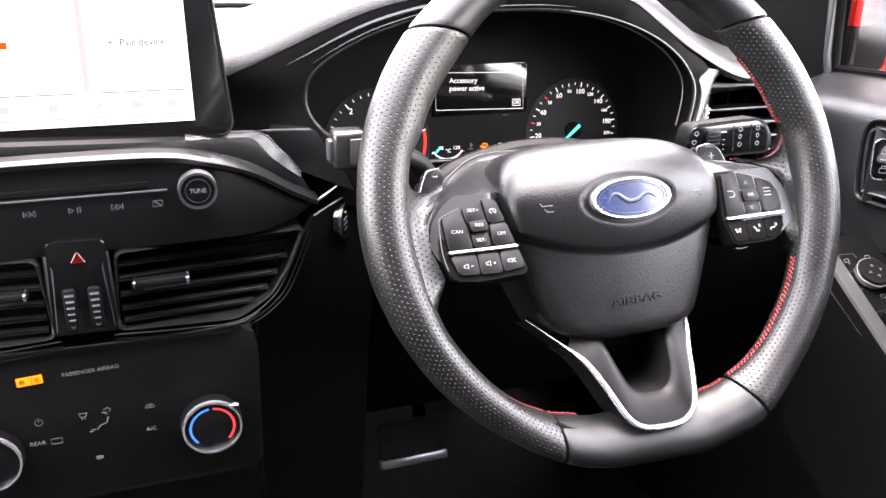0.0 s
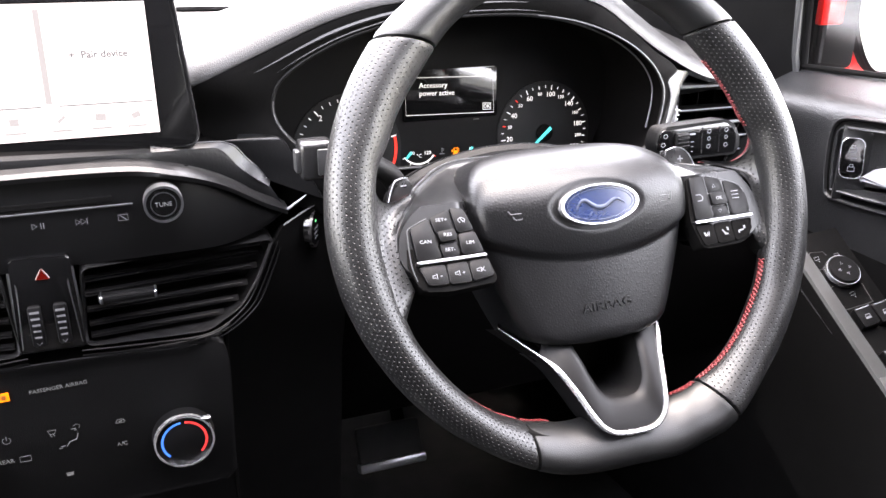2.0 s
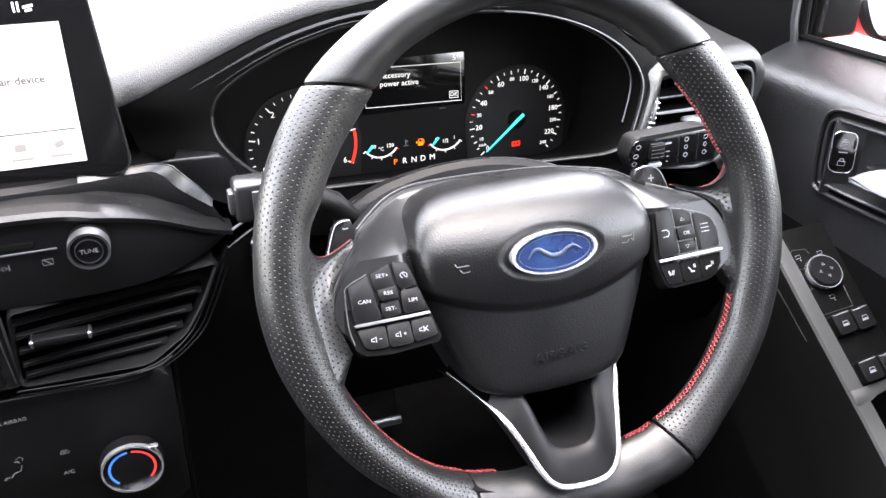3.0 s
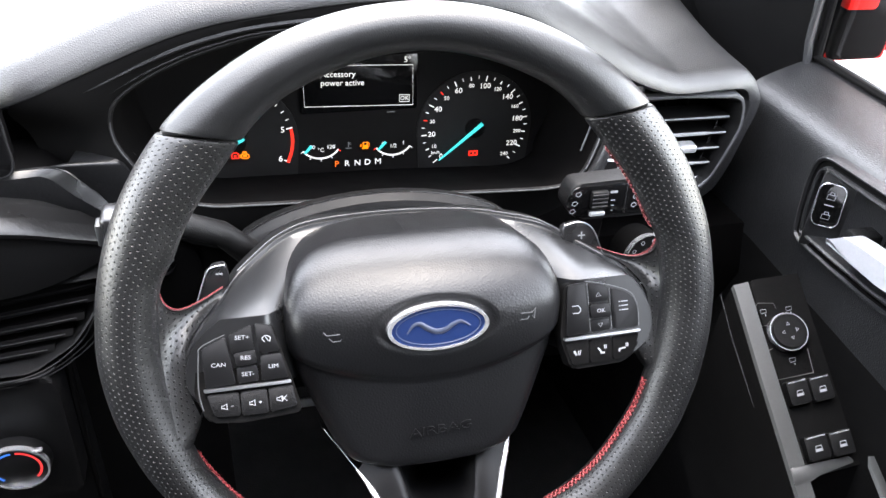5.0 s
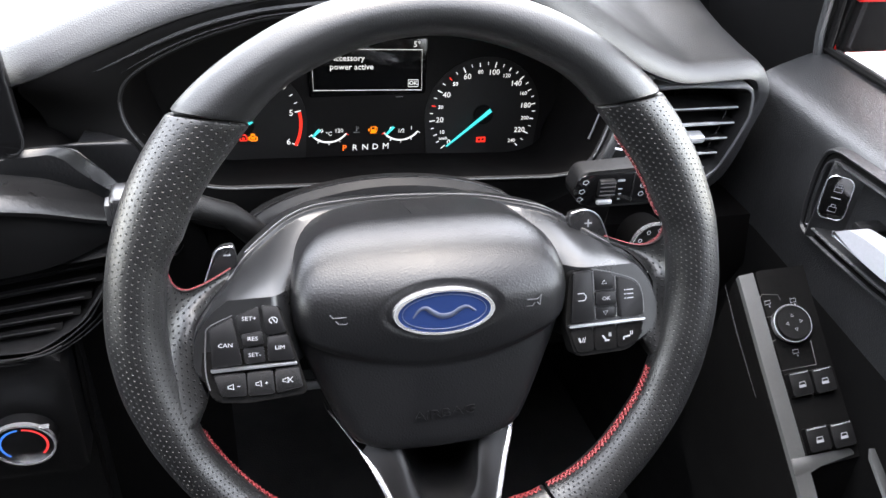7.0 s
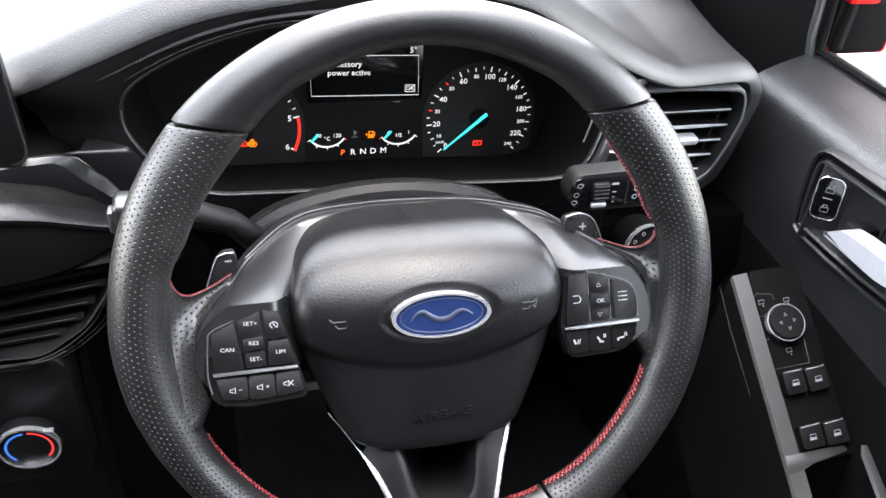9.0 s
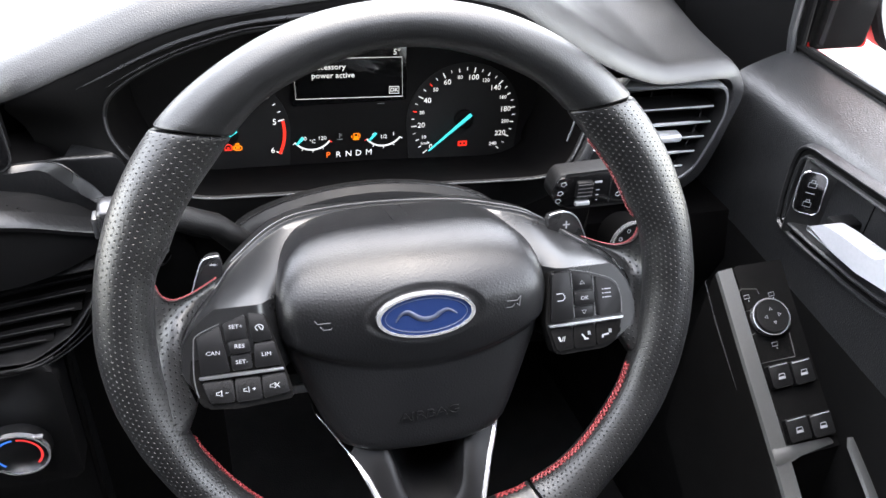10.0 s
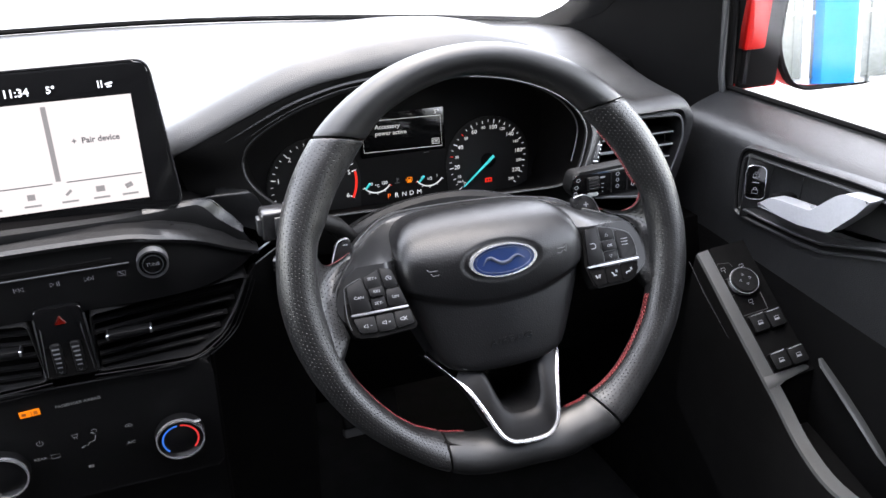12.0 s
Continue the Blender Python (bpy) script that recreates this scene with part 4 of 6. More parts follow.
part("bevel_edge", tube(ft, [.0002 + .0006 * math.sin(math.pi * k / (len(ft) - 1)) for k in range(len(ft))], 6), SATIN, dash, "bright upper edge of the trim")
ul = ft[6:]
ur_ = curve([(-0.2272, 0.1760, 0.9186), (-0.1816, 0.1724, 0.9191), (-0.1687, 0.1677, 0.9011), (-0.1585, 0.1646, 0.8874), (-0.1493, 0.1631, 0.8688)], 5, False)
ur = [ur_[round(2 + k * (len(ur_) - 3) / (len(ul) - 1))] for k in range(len(ul))]
part("trim_field", loft([ul, [p.lerp(q, .5) + Vector((0, -.0008, 0)) for p, q in zip(ul, ur)], ur, [q + Vector((.004, .02, 0)) for q in ur]]), CARBON, dash, "dark carbon-look trim end", angle=60)
part("trim_tip", tube([(-0.1795, 0.1589, 0.8646), (-0.1718, 0.1565, 0.8705), (-0.1646, 0.1545, 0.8764)], [.0012, .0010, .0004], 6), STEEL, dash, "thin bright tip below the trim")

# lower dash and knee panel
part("knee_panel", loft([[(x, y + (.09 if x > .19 and z > .83 else .03 if x > .19 and z > .79 else 0), min(z, .868 if x < .19 else .789 + (z - .80) * .05) if z > .79 else z) for x in (-.135, -.10, 0, .10, .17, .185, .205, .26, .33, .385)] for y, z in ((.176, .868), (.172, .852), (.174, .835), (.180, .80), (.198, .74), (.225, .66), (.25, .605), (.30, .58), (.60, .57))]), VOID, dash, "black knee panel")
sl_ = [(-.1846, .150, .8553), (-.197, .150, .8352), (-.2091, .150, .8129), (-.2258, .150, .791), (-.238, .150, .779), (-.262, .150, .711), (-.27, .150, .55), (-.27, .17, .30)]
sr_ = [(-.1444, .178, .8635), (-.1357, .178, .8235), (-.1315, .178, .7819), (-.132, .18, .75), (-.133, .19, .717), (-.134, .20, .636), (-.136, .22, .50), (-.136, .24, .30)]
part("console_side", loft([[Vector(p) + Vector((0, .03, -.003)) for p in sl_], sl_, [(Vector(p) + Vector(q)) / 2 + Vector((0, .002, 0)) for p, q in zip(sl_, sr_)], sr_]), MATT, dash, "black side panel round the start button")
part("side_edge", tube(curve([sl_[0], (-.166, .163, .8600), sr_[0]], 5, False), .0009, 6), SATIN, dash, "rounded upper edge")
part("under_dash", box(1.5, .25, .36, .02, 2, (-.36, .52, .76)), MATT, dash)
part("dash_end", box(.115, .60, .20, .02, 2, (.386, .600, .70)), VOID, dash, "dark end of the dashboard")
part("glove_panel", loft([[(x, y, z) for x in (-1.12, -.9, -.7, -.515)] for y, z in ((.205, .944), (.20, .90), (.19, .84), (.20, .74), (.26, .60), (.36, .45))]), HARD, dash)

# start button
start = thing("start_button", "round start button with a green light, on the dashboard", "button", pose(-.1570, .1660, .8430, 90, 0, 63))
part("button_ring", ring(.0130, .0145, -.0015, .0010, 40), SATIN, start, "satin ring")
part("button_cap", disc(.0125, -.006, .0010, 40, .0008), GLOSS, start, "gloss black cap")
bars("lamp", [(0, .0075, .002, .0012, 0)], .0012, GREENL, start)
bars("marking", [(0, .002, .012, .0018, 0), (0, -.0022, .012, .0018, 0), (0, -.0062, .009, .0016, 0)], .0012, FADED, start)

# headlamp switch
lamp = thing("headlamp_switch", "round headlamp rotary switch with a bright rim, low on the dashboard", "switch", pose(.226, .158, .801, 74))
part("switch_ring", ring(.0212, .0222, -.002, .003, 44), CHROME, lamp, "chrome rim")
part("switch_face", disc(.0213, -.030, .002, 44, .001), MATT, lamp)
part("switch_knob", disc(.0105, .002, .012, 32, .002), BUTTON, lamp)
for a in (150, 115, 80):
    lines("lamp_sign", [(0.0165 * math.cos(radians(a)) + .0016 * math.cos(b), 0.0165 * math.sin(radians(a)) + .0016 * math.sin(b)) for b in (0, 1, 2, 3, 4, 5)], .0006, .0024, PRINT, lamp, True)

# driver's air vent
vent = thing("air_vent", "dashboard side air vent with chrome-tipped slats in a grey frame", "air vent", pose(0, .205, 0, 90))
FR = rounded([(.195, .931), (.233, .9290), (.254, .9287), (.300, .9260), (.3065, .9230), (.3105, .9150), (.3135, .896), (.3070, .872), (.298, .845), (.287, .834), (.262, .828), (.192, .838), (.186, .870)], .006, 5)
INN = rounded([(.205, .917), (.240, .9195), (.256, .9205), (.296, .9185), (.3025, .9150), (.3045, .9085), (.3055, .896), (.2995, .873), (.291, .850), (.2825, .8425), (.258, .838), (.198, .846), (.192, .875)], .005, 5)


def between(t):
    return [p.lerp(q, t) for p, q in zip(FR, INN)]


part("vent_frame", loft([[(p.x, p.y, -.030) for p in FR], [(p.x, p.y, -.001) for p in FR], [(p.x, p.y, .0012) for p in between(.10)], [(p.x, p.y, .0014) for p in between(.32)], [(p.x, p.y, .0004) for p in between(.40)]], closed=True), GREY, vent, "thin grey satin frame")
part("vent_funnel", loft([[(p.x, p.y, .0004) for p in between(.40)], [(p.x, p.y, -.003) for p in between(.65)], [(p.x, p.y, -.009) for p in INN], [(p.x, p.y, -.05) for p in INN]], closed=True), HARD, vent, "dark funnel inside the frame")
part("cavity", plate(INN, -.056, -.046, 0), MATT, vent)
for z, x1, r_ in ((.9015, .3035, .0007), (.8865, .3045, .0016), (.8720, .3025, .0007), (.8575, .2985, .0016), (.8430, .2925, .0007)):
    sl = part("slat", loft([[(.194, z + .002, -.008), (.194, z - .001, -.006), (.194, z - .004, -.030), (.194, z + .000, -.032)], [(x1, z + .002, -.008), (x1, z - .001, -.006), (x1, z - .004, -.030), (x1, z + .000, -.032)]], closed=True, cap=True), MATT, vent)
    part("slat_tip", tube([(.196, z + .001, -.0062), (x1 - .022, z + .001, -.0062), (x1 - .014, z + .001, -.0062), (x1 - .001, z + .001, -.0062)], [r_, r_, .0010, .0008], 6), SILVER, sl, "bright slat edge")
for x0, z0, x1, z1 in ((.296, .9005, .2955, .8865), (.2955, .8865, .289, .858), (.289, .858, .282, .8425)):
    part("vane", tube([(x0, z0, -.012), (x1, z1, -.012)], .0011, 6), SATIN, vent)
part("tab", box(.034, .0070, .012, .0024, 3, (.2565, .8785, -.001)), SILVER, vent, "chrome adjusting tab")
for x in (.235, .255, .275):
    part("vane", box(.0015, .070, .020, .0004, 1, (x, .881, -.040)), MATT, vent)

# steering column
column = thing("steering_column", "black plastic steering column shroud", "steering column")
rows = []
for y, z, w, h in ((.108, .880, .060, .028), (.112, .889, .070, .032), (.117, .8955, .077, .0345), (.124, .8975, .081, .035), (.130, .8955, .083, .035), (.138, .892, .083, .0345), (.147, .888, .079, .032), (.150, .884, .069, .026)):
    rows.append([(-.011 + w * 1.17 * math.cos(a), y, z - .022 + (h if math.sin(a) > 0 else h * 2.2) * math.sin(a) * (1 - .12 * math.cos(a) ** 2)) for a in [2 * math.pi * k / 36 for k in range(36)]])
part("shroud", loft(rows, closed=True, cap=True), HARD, column, "black column shroud")
part("shroud_seam", tube([(p[0] * 1.004, p[1], p[2]) for p in rows[3][1:18]], .0006, 6), SATIN, column)

# stalks
sig = thing("turn_signal_stalk", "black turn signal stalk with a grey end switch", "stalk")
part("arm", tube([(-.080, .125, .850), (-.101, .106, .884), (-.116, .100, .905), (-.135, .094, .917), (-.165, .089, .925)], [.010, .009, .008, .008, .010], 12), HARD, sig)
part("head", box(.023, .020, .027, .004, 3, (-.1705, .088, .9230)), SATIN, sig, "grey-black stalk head")
part("end_button", box(.004, .010, .015, .0012, 2, (-.1830, .086, .9230)), DIM, sig, "grey end button")
part("face_plate", box(.012, .003, .018, .001, 2, (-.1650, .0775, .9230)), DIM, sig)
wip = thing("wiper_stalk", "black wiper stalk with a roller and white symbols", "stalk", pose(.155, .107, .9045, 84))
part("arm", plate(rounded([(-.041, -.003), (-.036, .0130), (.030, .0155), (.043, .006), (.044, -.015), (-.032, -.0150)], .006), -.012, .005, .003), HARD, wip, "satin black stalk body")
part("face", plate(rounded([(-.041, -.003), (-.036, .0105), (.028, .0130), (.039, .004), (.039, -.013), (-.030, -.0130)], .004), .0045, .0056, .0004), GLOSS, wip)
part("roller", box(.0125, .013, .006, .0015, 2, (-.0165, .001, .006)), BUTTON, wip, "ribbed roller")
for k in range(4):
    part("roller_rib", box(.0115, .0012, .0014, .0003, 1, (-.0165, -.0035 + k * .003, .0090)), SATIN, wip)
part("roller_foot", box(.0115, .0035, .003, .0008, 1, (-.0165, -.0105, .006)), SILVER, wip, "pale grey button")
bars("wiper_sign", [(-.0055, .0055, .0055, .0016, 0), (-.0055, -.001, .003, .0006, 0), (-.0055, -.005, .0022, .0006, 0), (-.0055, -.009, .0014, .0006, 0)], .0058, PRINT, wip)
for x in (.004, .0215):
    part("divider", box(.001, .022, .001, .0003, 1, (x, -.0005, .0058)), SATIN, wip)
    for y, w in ((.0065, .004), (.0005, .003), (-.006, .004)):
        lines("wash_sign", [(x + .007 + w / 2 * math.cos(b), y + .0018 * math.sin(b)) for b in (0, 1.2, 2.4, 3.6, 4.8)], .0006, .0058, PRINT, wip, True)
for x, y in ((-.032, .0055), (-.034, -.0015), (-.035, -.0075)):
    lines("wash_sign", [(x + .0022 * math.cos(b), y + .0018 * math.sin(b)) for b in (0, 1.2, 2.4, 3.6, 4.8)], .0006, .0058, PRINT, wip, True)

BL = curve([(.172, .184, .950), (.176, .177, .936), (.1755, .172, .922), (.160, .158, .896), (.147, .150, .882)], 5, False)
BR = curve([(.215, .196, .944), (.203, .192, .936), (.1945, .187, .9227), (.1835, .180, .892), (.170, .172, .868)], 5, False)
part("bracket", loft([[p + Vector((-.002, .012, 0)) for p in BL], BL] + [[p.lerp(q, t) + Vector((0, -.004 * t * (1 - t) * 4, 0)) for p, q in zip(BL, BR)] for t in (.12, .4, .7, .92)] + [BR, [q + Vector((.004, .03, 0)) for q in BR]]), DOORSKIN, dash, "grey panel between dials and side vent")
tw = part("vent_wheel", tube([(.1895, .1830, .9150), (.1865, .1795, .910), (.1800, .1735, .899), (.1765, .1710, .8925)], [.002, .004, .004, .002], 10), SATIN, vent, "ribbed silver vent wheel", vent.matrix_world.inverted())
for k in range(6):
    c_ = Vector((.1880, .1790, .9125)).lerp(Vector((.1775, .1690, .8945)), k / 5)
    part("wheel_rib", tube([c_ + Vector((-.0030, -.0010, .0008)), c_ + Vector((.0034, -.0005, -.0008))], .0010, 6), SILVER, tw)

# brake pedal
pedal = thing("brake_pedal", "brake pedal with a steel-edged rubber pad", "pedal", pose(-.026, .40, .442, 62))
part("pad", box(.084, .052, .014, .004, 2, (0, .012, 0)), RUBBER, pedal, "black rubber pad")
part("pad_edge", box(.088, .012, .018, .003, 2, (0, -.012, .002)), STEEL, pedal, "steel lower edge")
part("arm", tube([(.02, .02, -.01), (.03, .10, -.06), (.03, .26, -.10)], .009, 8), MATT, pedal)


# ---- centre stack ----
MID = -.352
STACK = pose(0, .108, 0, 90)


def both(pts):
    """A right-hand outline, top to bottom, closed by its mirror image about the car's middle."""
    return [(p[0], p[1]) for p in pts] + [(2 * MID - p[0], p[1]) for p in pts[::-1]]


def dense(pts, step=.008):
    """The same closed outline with more points along it."""
    out = []
    for a, b in zip(pts, list(pts[1:]) + [pts[0]]):
        a, b = Vector(a), Vector(b)
        n = max(1, int((b - a).length / step))
        out += [a.lerp(b, k / n) for k in range(n)]
    return out


def strip_plate(top, low, z0, z1):
    """A face between an upper and a lower line of equal length, with its back and rims."""
    rows = [[(p[0], p[1], z0) for p in top], [(p[0], p[1], z1) for p in top]]
    for t in (.25, .5, .75):
        rows.append([(a[0] + (b[0] - a[0]) * t, a[1] + (b[1] - a[1]) * t, z1 + .0025 * (1 - (2 * t - 1) ** 2)) for a, b in zip(top, low)])
    rows += [[(p[0], p[1], z1) for p in low], [(p[0], p[1], z0) for p in low]]
    return loft(rows)


def depth_at(x):
    """How far the stack's face sweeps forward towards its ends."""
    t = max(0.0, min(1.2, (x + .27) / .085))
    return .058 * t ** 1.6


def swept(bm, left=False):
    """Bends a flat face of the stack along its forward sweep, widening it with its distance."""
    for v in bm.verts:
        x = 2 * MID - v.co.x if left or v.co.x < MID else v.co.x
        d = depth_at(x)
        if d:
            s = (.565 + d) / .565
            x2 = -.296 + (x + .296) * s
            v.co = Vector((x2 if v.co.x > MID else 2 * MID - x2, 1.067 + (v.co.y - 1.067) * s, v.co.z - d))
    return bm


back_panel = thing("centre_stack", "black centre stack of the dashboard", "dashboard panel", STACK)
part("body", swept(plate(dense(rounded(both([(-.30, .9200), (-.262, .9130), (-.233, .9040), (-.207, .888), (-.195, .872), (-.205, .845), (-.222, .812), (-.235, .790), (-.238, .66), (-.24, .50)]), .006)), -.09, -.022, 0)), HARD, back_panel, "black plastic body")
part("body_edge", swept(tube(curve([(-.2365, .786, -.021), (-.2385, .74, -.021), (-.2395, .66, -.021), (-.2410, .50, -.021)], 5, False), .0016, 6)), MATT, back_panel, "rounded side edge")

# touchscreen
screen = thing("touchscreen", "lit white touchscreen in a gloss black tablet frame", "screen", pose(MID, .1575, .934, 81))
FW = .113
part("tablet", plate(rounded([(-FW, -.012), (FW, -.012), (FW - .010, .1150), (-FW + .010, .1150)], .012, 6), -.014, .0000, .0015), GLOSS, screen, "gloss black tablet body")
part("tablet_edge", tube([(p.x, p.y, -.0012) for p in rounded([(-FW - .0005, -.012), (FW + .0005, -.012), (FW - .0095, .1155), (-FW + .0095, .1155)], .012, 6)], .0011, 6, True), SATIN, screen)
lit = part("display", plate([(-.0865, -.0005), (.0865, -.0005), (.0865, .0885), (-.0865, .0885)], .0001, .0007, 0), SCREEN, screen, "white lit picture")
bars("tile_gap", [(.018, .054, .004, .062, 0)], .0009, SCREENG, lit)
bars("tile_gap", [(-.058, .054, .004, .062, 0)], .0009, SCREENG, lit)
bars("tile_edge", [(.054, .0215, .060, .0009, 0), (-.020, .0215, .066, .0009, 0)], .0009, SCREENT, lit)
for x, w, h, a in ((.024, .006, .0022, 40), (.049, .007, .005, 0), (.072, .006, .004, 20), (-.005, .006, .005, 0), (-.035, .006, .005, 0), (-.065, .006, .005, 0)):
    bars("icon", [(x, .0125, w, h, a)], .0009, SCREENG, lit)
    bars("icon_word", [(x, .005, .013, .0016, 0)], .0009, SCREENG, lit)
letters("prompt", "+  Pair device", .0068, SCREENT, lit, .053, .0545, .0009, bold=.00018)
bars("slogan", [(-.0335, .0545, .012, .0045, 0)], .0009, ORANGE, lit)
letters("clock", "11:34", .0090, W, screen, .0005, .0975, .0006, bold=.0002)
letters("outside_temperature", "5°", .0080, W, screen, .0265, .0975, .0006, bold=.0002)
bars("signal_sign", [(.063, .0985, .0012, .006, 0), (.0655, .0985, .0012, .006, 0), (.071, .0985, .0060, .0016, 10), (.071, .0962, .0040, .0014, 10)], .0006, W, screen)

# radio panel
radio = thing("radio_panel", "satin black radio panel with a chrome tuning knob", "radio", STACK)
RT = [(-.30, .9215), (-.262, .9155), (-.233, .9060), (-.206, .890), (-.189, .8815)]
RTc = curve([(2 * MID - p[0], p[1]) for p in RT[::-1]] + [(p[0], p[1]) for p in RT], 6, False)
RL = [(-.30, .8585), (-.262, .8590), (-.233, .8605), (-.206, .8690), (-.189, .8805)]
RLc = curve([(2 * MID - p[0], p[1]) for p in RL[::-1]] + [(p[0], p[1]) for p in RL], 6, False)
part("panel", swept(strip_plate(RTc, RLc, -.03, -.0030)), PANEL, radio, "satin black panel")
part("brow", swept(loft([[(p.x, p.y + .0035, -.010) for p in RTc], [(p.x, p.y + .0030, .001) for p in RTc], [(p.x, p.y + .0005, .004) for p in RTc], [(p.x, p.y - .003, .003) for p in RTc], [(p.x, p.y - .0035, .000) for p in RTc]])), CARBON, radio, "satin black brow")
part("silver_line", tube([(2 * MID + .285, .8985, .001), (-.290, .8985, .001)], .0007, 6), GREY, radio, "thin silver line")
part("slot", box(.20, .004, .002, .0005, 1, (MID - .05, .903, 0)), MATT, radio)
for x in (-.271,):
    kn = part("knob", tube([(x, .9, .0), (x, .9, .011), (x, .9, .014)], [.0122, .0118, .0105], 36), BUTTON, radio, "black rotary knob with a chrome rim")
    part("knob_rim", ring(.0110, .0126, .006, .0150, 44, c=(x, .9)), STEEL, kn, "chrome rim")
    part("knob_cap", disc(.0080, .013, .0146, 36, .0005, (x, .9)), GLOSS, kn)
    part("knob_line", ring(.0078, .0083, .0143, .0150, 40, c=(x, .9)), STEEL, kn)
    letters("lettering", "TUNE", .0042, FADED, kn, x, .9, .0149)
for x, marks in ((-.375, [(-.0035, 0, .0005, .004, 0)]), (-.349, []), (-.323, [(.0035, 0, .0005, .004, 0)]), (-.297, [])):
    if x == -.297:
        lines("screen_sign", [(x - .003, .8875), (x + .003, .8875), (x + .003, .8915), (x - .003, .8915)], .0004, .0006, FADED, radio, True)
        bars("screen_sign", [(x, .8895, .0005, .005, 50)], .0006, FADED, radio)
        continue
    d = -1 if x == -.375 else 1
    for k in (-1, 1):
        if x == -.349 and k == 1:
            bars("play_sign", [(x + .0022, .8895, .0005, .004, 0), (x + .0038, .8895, .0005, .004, 0)], .0006, FADED, radio)
        else:
            lines("skip_sign", [(x + k * .0016 - .0014 * d, .8875), (x + k * .0016 - .0014 * d, .8915), (x + k * .0016 + .0014 * d, .8895)], .0004, .0006, FADED, radio, True)
    if marks:
        bars("skip_sign", [(x + marks[0][0] * 1.1, .8895, .0005, .004, 0)], .0006, FADED, radio)


# centre air vents
def centre_vent(s):
    X = (lambda x: x) if s > 0 else (lambda x: 2 * MID - x)
    v = thing("air_vent", "centre dashboard air vent with grey-edged black slats", "air vent", STACK, "centre air vents")
    out = rounded([(X(-.3265), .857), (X(-.202), .861), (X(-.2135), .834), (X(-.2265), .8135), (X(-.2510), .7985), (X(-.3310), .8010)], .006, 4)
    if s < 0:
        out = out[::-1]
    c = Vector((X(-.272), .829))
    grow = lambda k: [c + (p - c) * k for p in out]
    part("vent_frame", swept(loft([[(p.x, p.y, -.02) for p in grow(1.05)], [(p.x, p.y, .001) for p in grow(1.045)], [(p.x, p.y, .003) for p in grow(1.02)], [(p.x, p.y, .001) for p in out], [(p.x, p.y, -.045) for p in out]], closed=True), s < 0), HARD, v, "black frame")
    part("cavity", swept(plate(dense(out), -.05, -.043, 0), s < 0), MATT, v)
    for off, r_ in ((.0, .0006), (.0042, .0005), (.0078, .0006)):
        edge = curve([(X(x + off * ex), y + off * ey, .003 - off * .3) for x, y, ex, ey in ((-.200, .862, .9, -.3), (-.2115, .834, .9, -.4), (-.2245, .8118, .8, -.6), (-.2500, .7960, .3, -.9), (-.290, .7955, 0, -1), (-.335, .7980, 0, -1))], 6, False)
        part("frame_line", swept(tube(edge, r_, 6), s < 0), BUTTON, v, "fine light edge line")
    for k, (z0, z1, x1) in enumerate(((.8475, .8510, -.207), (.8370, .8400, -.212), (.8255, .8275, -.2195), (.8150, .8165, -.227), (.8060, .8070, -.238))):
        sl = part("slat", swept(loft([[(X(-.328), z0 + .002, -.004), (X(-.328), z0 - .001, .000), (X(-.328), z0 - .006, -.024), (X(-.328), z0 - .003, -.026)], [(X(x1), z1 + .002, -.008), (X(x1), z1 - .001, -.004), (X(x1), z1 - .006, -.026), (X(x1), z1 - .003, -.028)]], closed=True, cap=True), s < 0), MATT, v)
        part("slat_edge", swept(tube([(X(-.327), z0 + .0008, -.0012), (X(x1 - .004), z1 + .0008, -.0052)], .0006, 6), s < 0), BUTTON, sl)
    part("tab", box(.038, .0055, .010, .002, 2, (X(-.301), .8345, .002)), BUTTON, v, "black adjusting tab")
    for x in (-.318, -.283):
        part("tab_end", box(.0022, .0058, .011, .001, 1, (X(x), .8345, .0022)), STEEL, v)
    return v


centre_vent(1)
centre_vent(-1)

# hazard switch and vent wheels
haz = thing("hazard_panel", "narrow black panel with a red hazard switch and two vent wheels", "switch panel", STACK)
part("panel", plate(rounded([(MID - .0175, .8695), (MID + .0185, .8690), (MID + .0205, .8020), (MID - .0205, .8025)], .002), -.02, .004, .0015), GLOSS, haz, "gloss black panel")
for s in (-1, 1):
    part("side_edge", loft([[(MID + s * .0180, .8600, .003), (MID + s * .0200, .8600, .001), (MID + s * .0150, .8500, .0045)], [(MID + s * .0204, .8030, .003), (MID + s * .0222, .8030, .001), (MID + s * .0180, .8060, .0045)]], closed=True, cap=True), DIM, haz, "dark grey side edge")
part("triangle", merge(*[tube([(MID + .0045 * math.cos(a) + .001, .8570 + .0045 * math.sin(a), .0045), (MID + .0045 * math.cos(b) + .001, .8570 + .0045 * math.sin(b), .0045)], .0006, 5) for a, b in ((radians(90), radians(210)), (radians(210), radians(330)), (radians(330), radians(90)))]), HAZARD, haz, "red warning triangle")
part("triangle", plate([(MID + .001, .8600), (MID - .0015, .8555), (MID + .0035, .8555)], .004, .0047, 0), HAZARD, haz)
for x in (-.0075, .0082):
    wl_ = part("vent_wheel", box(.0085, .030, .008, .002, 2, (MID + x, .8215, .003)), BUTTON, haz, "ribbed thumb wheel")
    bars("wheel_mark", [(MID + x, .8325 - k * .0045, .0058 - k * .0004, .0016 - .0001 * k, 0) for k in range(5)], .0073, FADED, wl_)
    lines("wheel_mark", [(MID + x - .0015, .8105), (MID + x, .8085), (MID + x + .0015, .8105)], .0005, .0073, FADED, wl_)

